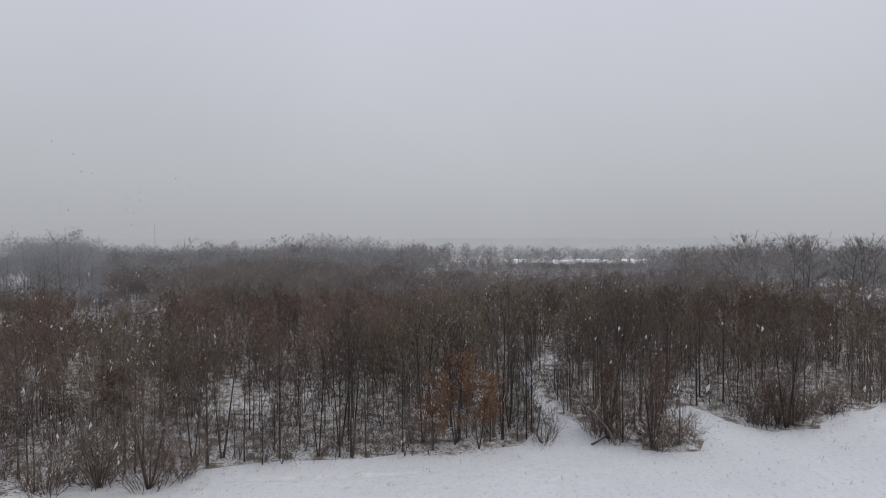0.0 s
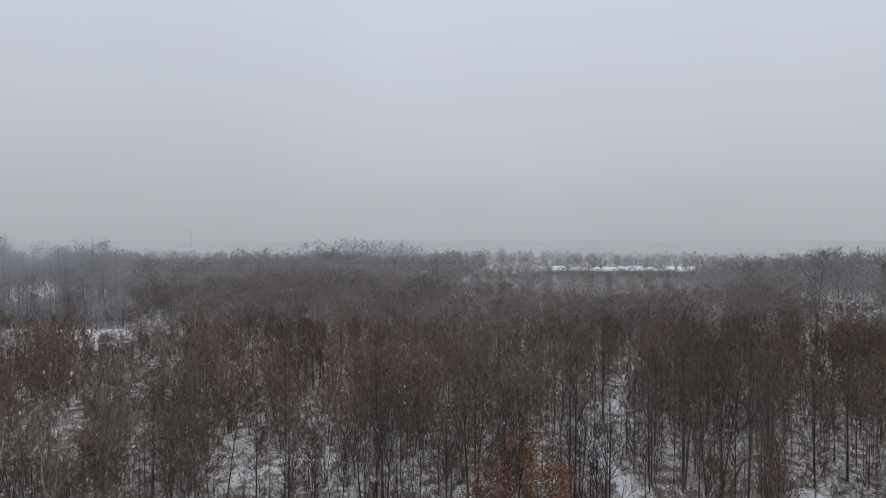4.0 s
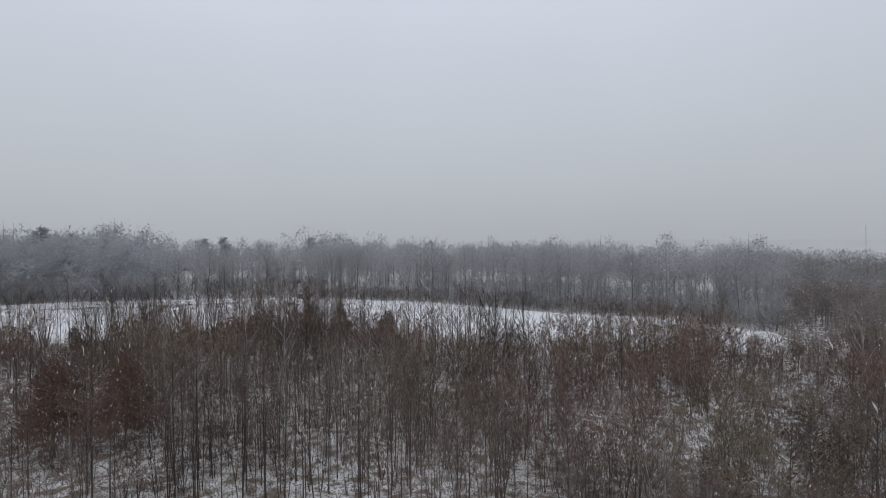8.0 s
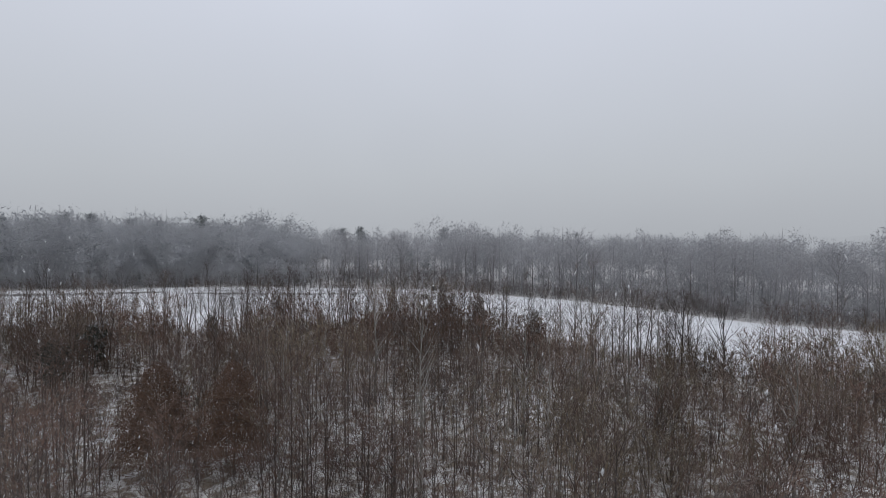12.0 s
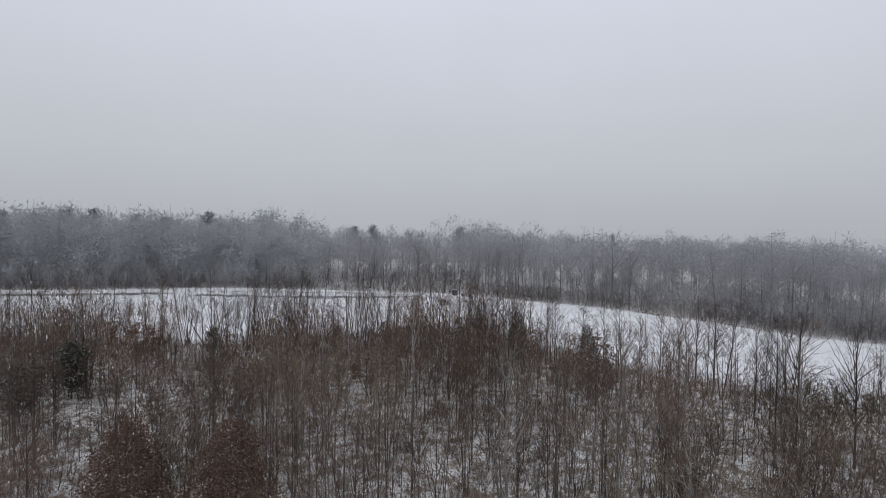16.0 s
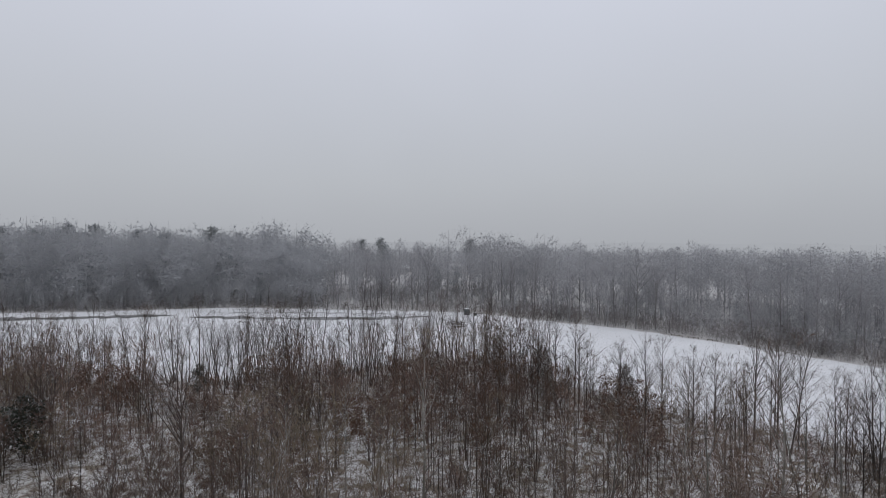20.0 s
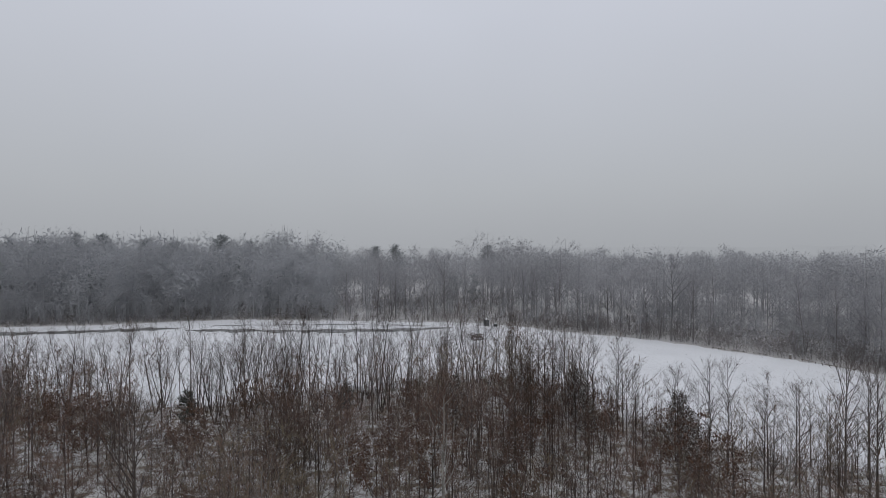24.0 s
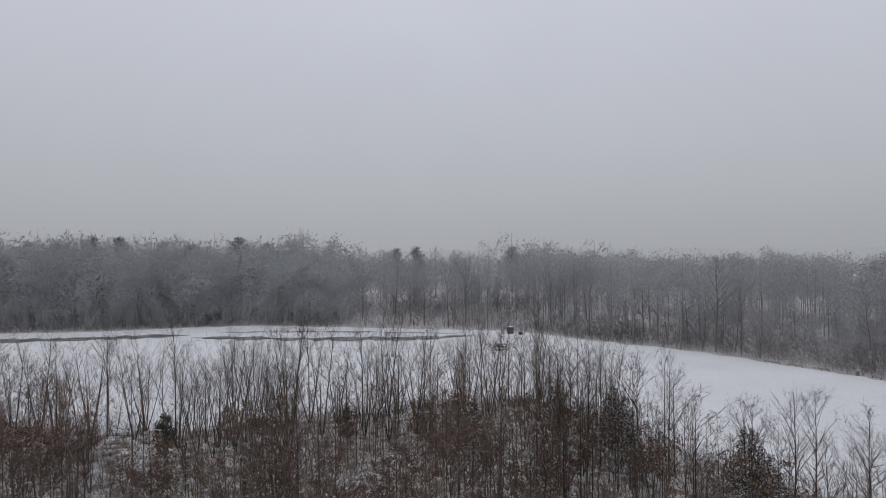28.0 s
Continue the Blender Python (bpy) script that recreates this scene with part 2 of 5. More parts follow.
# ---- mesh helpers ----
def mesh_from(name, v, f, mats, idx=None):
    """One mesh of triangles from arrays."""
    me = bpy.data.meshes.new(name)
    v, f = np.asarray(v, np.float32), np.asarray(f, np.int32)
    me.vertices.add(len(v))
    me.vertices.foreach_set("co", v.ravel())
    me.loops.add(f.size)
    me.loops.foreach_set("vertex_index", f.ravel())
    me.polygons.add(len(f))
    me.polygons.foreach_set("loop_start", np.arange(len(f), dtype=np.int32) * 3)
    for mt in mats:
        me.materials.append(mt)
    if idx is not None:
        me.polygons.foreach_set("material_index", np.asarray(idx, np.int32))
    me.update(calc_edges=True)
    return me


def part(name, bm, mat, parent=None, label=""):
    """Links a bmesh as one mesh object, under a thing or a part."""
    me = bpy.data.meshes.new(name)
    bm.to_mesh(me)
    bm.free()
    me.materials.append(mat)
    ob = new(name, me)
    ob.parent = parent
    return tagged(ob, label)


def box(bm, size, at, bevel=0.0, turn=None):
    """Adds a box with its centre at the given place."""
    mt = Matrix.Translation(at) @ (turn or Matrix()) @ Matrix.Diagonal((*size, 1))
    made = bmesh.ops.create_cube(bm, size=1.0, matrix=mt)["verts"]
    if bevel:
        edges = list({e for v in made for e in v.link_edges})
        bmesh.ops.bevel(bm, geom=edges, offset=bevel, segments=2, affect="EDGES", profile=0.6)
    return bm


def rod(bm, a, b_, r0, r1, sides=8):
    """Adds a tapered rod between two places."""
    a, b_ = Vector(a), Vector(b_)
    turn = (b_ - a).to_track_quat("Z", "Y").to_matrix().to_4x4()
    bmesh.ops.create_cone(bm, cap_ends=True, segments=sides, radius1=r0, radius2=r1, depth=(b_ - a).length,
                          matrix=Matrix.Translation((a + b_) / 2) @ turn)
    return bm


def inside(poly, x, y):
    """Which of the points lie within a polygon."""
    hit = np.zeros(len(x), bool)
    for (x0, y0), (x1, y1) in zip(poly, poly[1:] + poly[:1]):
        if y0 != y1:
            hit ^= ((y0 > y) != (y1 > y)) & (x < (x1 - x0) * (y - y0) / (y1 - y0) + x0)
    return hit


def near_line(line, x, y):
    """Distance of each point from a bent line."""
    best = np.full(len(x), 1e9)
    for (x0, y0), (x1, y1) in zip(line, line[1:]):
        dx, dy = x1 - x0, y1 - y0
        u = np.clip(((x - x0) * dx + (y - y0) * dy) / (dx * dx + dy * dy), 0, 1)
        best = np.minimum(best, np.hypot(x - x0 - u * dx, y - y0 - u * dy))
    return best


# ---- the plan ----
FIELD = [(-150, 306), (-102, 300), (-72, 300), (-42, 305), (-15, 307), (10, 300), (40, 291), (62, 284), (77, 279), (88, 268), (96, 257),
         (112, 242), (124, 228), (131, 214), (139, 201), (146, 183), (153, 171), (166, 158), (175, 146), (174, 128), (178, 112),
         (165, 98), (147, 93), (138, 110), (118, 124), (105, 118), (99, 134), (88, 142), (81, 152), (76, 163), (71, 179), (65, 191),
         (49, 191), (34, 187), (21, 182), (9, 180), (-9, 181), (-18, 182), (-32, 189), (-70, 196), (-150, 200)]
MEADOW = [(-400, 110), (-60, 93), (44, 57), (51, 40), (55, 30), (57, 25), (58, 18), (60, 10), (60, 1), (63, -6), (70, -11), (75, -12),
          (72, -15), (66, -15.5), (62, -19), (62, -25), (66, -27), (77, -28), (79, -31), (72, -34), (68, -36), (69, -43), (75, -50),
          (79, -60), (84, -75), (84, -130), (60, -400), (-400, -400)]
FAR_EDGE = FIELD[:21]
BEYOND = FAR_EDGE + [(235, 150), (430, 330), (430, 520), (-320, 520), (-320, 306)]
TRAIL = [(70, -12), (87, -11), (97, -11), (112, -20), (130, -26), (150, -36)]
GLADES = [(74, 80, 4.5), (80, 75, 4.5), (78, 63, 4.5), (79, 30, 5), (74, 31, 4), (81, 24, 4), (136, 15, 4), (81, 95, 4), (83, 49, 2), (77, 48, 2), (86, 37, 4), (-6, 131, 4.5), (0, 133, 4),
          (12, 122, 4.5), (43, 118, 2.5), (45, 112, 2.5), (82, 113, 4), (83, 120, 4), (21, 87, 5.5), (14, 88, 5.5), (23, 80, 4.5), (15, 81, 4.5), (18, 83, 4), (60.8, -0.5, 3.2), (92, 72, 3), (81, 55, 2), (88, 61, 4), (108, 66, 3.5), (102, -19, 4), (135, 18, 4), (133, 56, 5), (58, 104, 5), (40, 106, 4), (71, 100, 4), (86, 46, 2), (70, 66, 2), (93, 24, 4)]
LAWN = [(193, -100), (236, -103), (244, -140), (226, -176), (172, -166), (174, -120)]


def sheet(name, poly, z, mat, label, rag=1.2, seed=3):
    """A level sheet with a softly ragged outline."""
    rg = random.Random(seed)
    pts = []
    for (x0, y0), (x1, y1) in zip(poly, poly[1:] + poly[:1]):
        k = max(1, int(math.hypot(x1 - x0, y1 - y0) / 3.0))
        for i in range(min(k, 40)):
            u = i / min(k, 40)
            pts.append((x0 + (x1 - x0) * u + rg.uniform(-rag, rag), y0 + (y1 - y0) * u + rg.uniform(-rag, rag)))
    bm = bmesh.new()
    vs = [bm.verts.new((x, y, z)) for x, y in pts]
    bm.faces.new(vs)
    bmesh.ops.triangulate(bm, faces=bm.faces[:])
    bm.normal_update()
    if sum(f.normal.z for f in bm.faces) < 0:
        bmesh.ops.reverse_faces(bm, faces=bm.faces[:])
    return tagged(part(name, bm, mat), label, "ground", kind="structure")


bm = bmesh.new()
bmesh.ops.create_circle(bm, cap_ends=True, segments=96, radius=4600.0, matrix=Matrix.Translation((60, 100, 0)))
tagged(part("ground", bm, WOODSNOW), "snow-covered woodland floor with brown leaf litter showing", "ground", kind="structure")
sheet("ground_field", FIELD, 0.02, SNOW, "open field under smooth untouched snow beside the woods", seed=4)
sheet("ground_meadow", MEADOW, 0.02, SNOW, "mown meadow under thin snow at the edge of the woods", seed=5, rag=0.8)
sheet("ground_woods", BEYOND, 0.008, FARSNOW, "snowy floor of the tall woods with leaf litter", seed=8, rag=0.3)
sheet("ground_lawn", LAWN, 0.02, SNOW, "snowy lawn behind tall bare trees", seed=6)


def ribbon(name, line, width, z, mat, label, cat, seed, rag=0.5):
    """A narrow level strip along a bent line."""
    rg = random.Random(seed)
    bm = bmesh.new()
    dense = []
    for (x0, y0), (x1, y1) in zip(line, line[1:]):
        k = max(1, int(math.hypot(x1 - x0, y1 - y0) / 2.5))
        dense += [(x0 + (x1 - x0) * i / k, y0 + (y1 - y0) * i / k) for i in range(k)]
    dense.append(line[-1])
    rows = []
    for i, (x, y) in enumerate(dense):
        xa, ya = dense[max(0, i - 1)]
        xb, yb = dense[min(len(dense) - 1, i + 1)]
        d = math.hypot(xb - xa, yb - ya)
        nx, ny = -(yb - ya) / d, (xb - xa) / d
        taper = min(1.0, 0.15 + 0.25 * min(i, len(dense) - 1 - i))
        wl_, wr = (width / 2 * taper + rg.uniform(-rag, rag) * taper for _ in range(2))
        rows.append((bm.verts.new((x + nx * wl_, y + ny * wl_, z)), bm.verts.new((x - nx * wr, y - ny * wr, z))))
    for (a, b_), (c, d) in zip(rows, rows[1:]):
        bm.faces.new((a, b_, d, c))
    return tagged(part(name, bm, mat), label, cat, kind="structure")


ribbon("water_ditch", [(-150, 281), (-92, 282), (-63, 283), (-45, 285), (-33, 286)], 7.5, 0.03, SLUSH, "dark slushy ditch along the snowy field", "ditch", 1, 2.2)
ribbon("water_pool", [(-30, 280), (-12, 276), (0, 273), (18, 270), (37, 268.5), (52, 268), (63, 270)], 6.0, 0.03, SLUSH, "shallow dark meltwater lying on the snowy field", "water", 2, 2.4)
ribbon("water_streak", [(-24, 291), (0, 288.5), (20, 286), (44, 280), (58, 275)], 2.2, 0.03, SLUSH, "thin grey streak of meltwater near the field edge", "water", 5, 1.0)
ribbon("path_trail", TRAIL, 2.4, 0.025, SNOW, "narrow snowy trail leading into the woods", "path", 3, 0.9)
RUT = plain("thin_snow_on_grass", (0.62, 0.61, 0.59), (0.74, 0.745, 0.76), 0.6, 0.9)
ribbon("track_mown", [(47, 60), (51, 36), (54, 20), (56, 4), (57, -8), (57, -14)], 0.7, 0.03, RUT, "faint vehicle rut in the meadow snow", "track", 4, 0.3)

# ---- growing things: templates ----
class Wood:
    """Collects the triangles of one part of a plant."""

    def __init__(self, rg):
        self.v, self.f, self.m, self.rg = [], [], [], rg

    def tube(self, pts, radii, sides, mat):
        start = len(self.v)
        for i, p in enumerate(pts):
            d = (pts[min(i + 1, len(pts) - 1)] - pts[max(i - 1, 0)]).normalized()
            s = d.orthogonal().normalized()
            t = d.cross(s)
            for k in range(sides):
                a = 2 * math.pi * k / sides
                self.v.append(tuple(p + (s * math.cos(a) + t * math.sin(a)) * radii[i]))
        for i in range(len(pts) - 1):
            for k in range(sides):
                a, b_ = start + i * sides + k, start + i * sides + (k + 1) % sides
                self.f += [(a, b_, b_ + sides), (a, b_ + sides, a + sides)]
                self.m += [mat, mat]

    def strip(self, pts, widths, mat):
        """A thin tapering band along a bent line, for branches too fine for a tube."""
        s = (pts[-1] - pts[0]).cross(Vector((self.rg.uniform(-1, 1), self.rg.uniform(-1, 1), self.rg.uniform(-1, 1)))).normalized()
        start = len(self.v)
        for p, w in zip(pts, widths):
            self.v += [tuple(p - s * w / 2), tuple(p + s * w / 2)]
        for i in range(start, start + 2 * (len(pts) - 1), 2):
            self.f += [(i, i + 1, i + 3), (i, i + 3, i + 2)]
            self.m += [mat, mat]

    def blade(self, p, d, w, mat):
        s = d.cross(Vector((self.rg.uniform(-1, 1), self.rg.uniform(-1, 1), self.rg.uniform(-1, 1)))).normalized() * w / 2
        i = len(self.v)
        self.v += [tuple(p - s), tuple(p + s), tuple(p + d)]
        self.f.append((i, i + 1, i + 2))
        self.m.append(mat)

    def leaf(self, p, size, mat):
        rg = self.rg
        a = Vector((rg.uniform(-1, 1), rg.uniform(-1, 1), rg.uniform(-0.8, 0.8))).normalized() * size
        s = a.cross(Vector((rg.uniform(-1, 1), rg.uniform(-1, 1), rg.uniform(-1, 1)))).normalized() * size * 0.36
        i = len(self.v)
        self.v += [tuple(p - a * 0.5), tuple(p + s), tuple(p + a * 0.5), tuple(p - s)]
        self.f += [(i, i + 1, i + 2), (i, i + 2, i + 3)]
        self.m += [mat, mat]


def away(rg, d, angle):
    """A direction turned from d by about that many degrees, round at random."""
    s = d.orthogonal().normalized()
    s.rotate(Matrix.Rotation(rg.uniform(0, 2 * math.pi), 3, d))
    a = radians(angle)
    return (d * math.cos(a) + s * math.sin(a)).normalized()


def bare_tree(seed, h, r0, limbs, low, spread, twigs, fine, lean=0.04, stems=1, fork=0.0, sides=5, twig_w=0.03, wide=(34, 62)):
    """A leafless tree: trunk with limbs, and a crown of twigs. Returns both as Wood."""
    rg = random.Random(seed)
    wood, crown = Wood(rg), Wood(rg)
    for st in range(stems):
        base = Vector((rg.uniform(-0.25, 0.25), rg.uniform(-0.25, 0.25), 0)) if stems > 1 else Vector()
        tilt = Vector((rg.uniform(-lean, lean), rg.uniform(-lean, lean), 0)) * (2.5 if stems > 1 else 1)
        hh = h * (1 if st == 0 else rg.uniform(0.7, 0.95))
        k = 8
        pts, rad = [], []
        wob = Vector()
        for i in range(k + 1):
            u = i / k
            wob += Vector((rg.uniform(-1, 1), rg.uniform(-1, 1), 0)) * 0.013 * h * (0.3 + u)
            pts.append(base + tilt * hh * u + wob + Vector((0, 0, hh * u - 0.05)))
            rad.append(r0 * ((1 - u) ** 0.9 * 0.94 + 0.06) * (1.35 if i == 0 else 1))
        wood.tube(pts, rad, sides, 0)
        count = limbs // stems + 1
        for j in range(count):
            u = low + (0.97 - low) * (j + rg.random()) / count
            i = min(int(u * k), k - 1)
            p = pts[i].lerp(pts[i + 1], u * k - i)
            rr = rad[i] * (1 - (u * k - i)) + rad[i + 1] * (u * k - i)
            shape = math.sin(math.pi * min(1, (0.22 + 0.78 * (1 - (u - low) / (1 - low)) * 0.9))) ** 0.7
            length = h * spread * (0.35 + 0.65 * shape) * rg.uniform(0.7, 1.2)
            d = away(rg, Vector((0, 0, 1)), rg.uniform(*wide) * (1.15 - 0.4 * u))
            q = p.copy()
            lp, lr = [p], [max(0.017, rr * (0.55 if rg.random() > fork else 0.8))]
            for s in range(3):
                d = (d + Vector((0, 0, 0.16)) + Vector((rg.uniform(-1, 1), rg.uniform(-1, 1), rg.uniform(-1, 1))) * 0.17).normalized()
                q = q + d * length / 3
                lp.append(q)
                lr.append(lr[0] * (0.7, 0.42, 0.14)[s])
            wood.tube(lp, lr, 3, 0)
            for tw in range(twigs):
                a = rg.uniform(0.2, 1.0)
                s = min(int(a * 3), 2)
                tp = lp[s].lerp(lp[s + 1], a * 3 - s)
                td = away(rg, (lp[s + 1] - lp[s]).normalized(), rg.uniform(22, 55))
                td = (td + Vector((0, 0, 0.25))).normalized() * length * rg.uniform(0.22, 0.5)
                crown.blade(tp, td, twig_w, 1)
                for _ in range(fine):
                    fp = tp + td * rg.uniform(0.25, 0.95)
                    fd = (away(rg, td.normalized(), rg.uniform(20, 50)) + Vector((0, 0, 0.2))).normalized() * td.length * rg.uniform(0.35, 0.75)
                    crown.blade(fp, fd, twig_w * 0.72, 1)
    return wood, crown


def dome_tree(seed, h, r0, width, low, limbs, twigs, fine, twig_w, stems=1, tip=0.10, thin=False):
    """A leafless tree whose limbs rise from the trunk to the shell of a rounded crown."""
    rg = random.Random(seed)
    wood, crown = Wood(rg), Wood(rg)
    mid, half = h * (1 + low) / 2, h * (1 - low) / 2
    trunks = []
    for st in range(stems):
        a = rg.uniform(0, 2 * math.pi)
        spread = 0.0 if stems == 1 else rg.uniform(0.25, 0.6) * width / 2
        top = h * (0.97 if stems == 1 else rg.uniform(0.8, 0.97))
        pts, wob = [], Vector()
        for i in range(8):
            u = i / 7
            wob += Vector((rg.uniform(-1, 1), rg.uniform(-1, 1), 0)) * 0.010 * h
            pts.append(Vector((math.cos(a), math.sin(a), 0)) * spread * u ** 0.8 + wob * u + Vector((0, 0, top * u - 0.05)))
        rr = r0 * (1 if stems == 1 else 0.62)
        rad = [rr * (1.3 if i == 0 else 1) * ((1 - i / 7) ** 0.85 * 0.96 + 0.04) for i in range(8)]
        wood.tube(pts, rad, 3 if thin else 6 if r0 > 0.15 else 5, 0)
        trunks.append((pts, rad))
    for j in range(limbs):
        pts, rad = trunks[j % stems]
        dz = -0.75 + 1.65 * (j + rg.random()) / limbs
        a = rg.uniform(0, 2 * math.pi)
        flat = math.sqrt(max(0.08, 1 - min(1, abs(dz)) ** 3.2))
        out = rg.uniform(0.72, 1.05) * (0.86 + 0.2 * math.sin(3 * a + seed))
        e = Vector((math.cos(a) * flat * width / 2 * out, math.sin(a) * flat * width / 2 * out, mid + dz * half * rg.uniform(0.85, 1.04)))
        reach = math.hypot(e.x, e.y)
        z0 = max(h * (0.26 if thin else low * 0.55), min(h * 0.9, e.z - reach * rg.uniform(0.75, 1.35)))
        i = min(int(z0 / (pts[-1].z + 0.05) * 7), 6)
        p = pts[i].lerp(pts[i + 1], max(0.0, min(1.0, z0 / (pts[-1].z + 0.05) * 7 - i)))
        m1 = p.lerp(e, 0.5) + Vector((0, 0, (e - p).length * rg.uniform(-0.08, 0.05))) + Vector((rg.uniform(-1, 1), rg.uniform(-1, 1), 0)) * 0.05 * (e - p).length
        r1 = max(0.012, rad[i] * rg.uniform(0.35, 0.6))
        lp = [p, m1, e]
        if thin:
            wood.blade(p, m1 - p, r1 * 2, 0)
            wood.blade(m1 + (p - m1) * 0.3, e - m1, r1 * 1.3, 0)
        else:
            wood.tube(lp, [r1, r1 * 0.62, max(0.012, r1 * 0.2)], 3, 0)
        length = (e - p).length
        for _ in range(twigs):
            u = rg.uniform(0.3, 1.0) ** 0.8
            q = p.lerp(m1, u * 2) if u < 0.5 else m1.lerp(e, u * 2 - 1)
            d = (e - m1).normalized()
            td = (away(rg, d, rg.uniform(15, 74 if h > 18 else 52)) + Vector((0, 0, 0.02 if h > 18 else 0.18))).normalized() * (tip * h * rg.uniform(0.55, 1.2))
            crown.blade(q, td, twig_w, 1)
            for _ in range(fine):
                fd = (away(rg, td.normalized(), rg.uniform(15, 50)) + Vector((0, 0, 0.12))).normalized() * td.length * rg.uniform(0.4, 0.85)
                crown.blade(q + td * rg.uniform(0.2, 0.95), fd, twig_w * 0.72, 1)
    return wood, crown


def grown(seed, h, r0, low, width, count, subs, twigs, w, stems=1, splay=0.0, angles=(28, 62), belly=0.45, wander=0.006, solid=False):
    """A leafless tree grown branch by branch: stems, ascending branches, side branches and fine twigs.
    belly: where the crown is widest, from its foot (0) to its tip (1)."""
    rg = random.Random(seed)
    wood, crown = Wood(rg), Wood(rg)
    turn = rg.uniform(0, 6.28)
    for st in range(stems):
        a = turn + 6.283 * st / stems + rg.uniform(-0.5, 0.5)
        hh = h * (1.0 if st == 0 else rg.uniform(0.74, 0.98))
        out = splay * h * rg.uniform(0.4, 1.0)
        pts, rad, wob = [], [], Vector()
        for i in range(9):
            u = i / 8
            wob += Vector((rg.uniform(-1, 1), rg.uniform(-1, 1), 0)) * wander * h
            pts.append(Vector((math.cos(a), math.sin(a), 0)) * (0.12 * (stems > 1) + out * u ** 0.85) + wob * u + Vector((0, 0, hh * u - 0.05)))
            rad.append(r0 * (1 if st == 0 else 0.8) * (1.25 if i == 0 else 1) * (0.05 + 0.95 * (1 - u) ** 0.95))
        wood.tube(pts, rad, 5 if solid else 3, 0)
        n = max(3, int(count / stems * (1.25 if stems > 1 else 1)))
        for j in range(n):
            v = (j + rg.random()) / n
            u = low + (0.985 - low) * v
            i = min(int(u * 8), 7)
            p = pts[i].lerp(pts[i + 1], u * 8 - i)
            bulge = math.sin(math.pi / 2 * min(1.0, (v + 0.18) / (belly + 0.18))) if v < belly else math.cos(math.pi / 2 * (v - belly) / (1.06 - belly)) ** 0.8
            angle = rg.uniform(*angles) * (1.12 - 0.45 * v)
            length = max(0.5, width / 2 * bulge / max(0.42, math.sin(radians(angle))) * rg.uniform(0.62, 1.12))
            length = min(length, (h * 1.02 - p.z) / max(0.3, math.cos(radians(angle))))
            d = away(rg, Vector((0, 0, 1)), angle)
            bp, q = [p], p
            for k in range(3):
                d = (d + Vector((rg.uniform(-1, 1), rg.uniform(-1, 1), rg.uniform(-0.5, 1.0))) * 0.16).normalized()
                q = q + d * length / 3
                bp.append(q)
            rb = min(rad[i] * 0.7, 0.012 + (0.015 if solid else 0.011) * length)
            if solid and length > 1.2:
                wood.tube(bp, [rb, rb * 0.7, rb * 0.45, rb * 0.15], 3, 0)
            else:
                wood.strip(bp, [rb * 2, rb * 1.5, rb, rb * 0.35], 0)
            for k in range(subs):
                f = rg.uniform(0.18, 0.98)
                g = min(int(f * 3), 2)
                sp = bp[g].lerp(bp[g + 1], f * 3 - g)
                sd = (away(rg, (bp[g + 1] - bp[g]).normalized(), rg.uniform(24, 58)) + Vector((0, 0, 0.12))).normalized()
                sl = (0.30 + 0.28 * length) * rg.uniform(0.6, 1.2)
                crown.blade(sp, sd * sl, w * 1.35, 1)
                for _ in range(twigs):
                    tp = sp + sd * sl * rg.uniform(0.1, 0.9)
                    td = (away(rg, sd, rg.uniform(18, 60)) + Vector((0, 0, 0.08))).normalized()
                    crown.blade(tp, td * sl * rg.uniform(0.4, 0.85), w, 1)
    return wood, crown


def light_tree(seed, h, r0, limbs, low, spread, twigs, fine, w=0.034):
    """A leafless young tree with few triangles, for the joined stands."""
    rg = random.Random(seed)
    wood, crown = Wood(rg), Wood(rg)
    pts, wob = [], Vector()
    lean = Vector((rg.gauss(0, 0.055), rg.gauss(0, 0.055), 0))
    for i in range(6):
        wob += Vector((rg.uniform(-1, 1), rg.uniform(-1, 1), 0)) * 0.012 * h
        pts.append(wob + lean * h * i / 5 + Vector((0, 0, h * i / 5 - 0.05)))
    wood.tube(pts, [r0 * (1 - 0.92 * i / 5) for i in range(6)], 3, 0)
    for j in range(limbs):
        u = low + (0.96 - low) * (j + rg.random()) / limbs
        i = min(int(u * 5), 4)
        p = pts[i].lerp(pts[i + 1], u * 5 - i)
        v = (u - low) / (1 - low)
        length = h * spread * (0.45 + 0.75 * math.sin(math.pi * (0.12 + 0.72 * (1 - v)))) * rg.uniform(0.65, 1.25)
        d = (away(rg, Vector((0, 0, 1)), rg.uniform(26, 56)) + Vector((0, 0, 0.1))).normalized()
        wood.blade(p, d * length, r0 * 0.75 * (1.1 - u), 0)
        for _ in range(twigs):
            tp = p + d * length * rg.uniform(0.15, 0.95)
            td = (away(rg, d, rg.uniform(18, 58)) + Vector((0, 0, 0.22))).normalized() * length * rg.uniform(0.3, 0.6)
            crown.blade(tp, td, w, 1)
            for _ in range(fine):
                fd = (away(rg, td.normalized(), rg.uniform(15, 55)) + Vector((0, 0, 0.15))).normalized() * td.length * rg.uniform(0.4, 0.9)
                crown.blade(tp + td * rg.uniform(0.2, 0.95), fd, w * 0.75, 1)
    return wood, crown


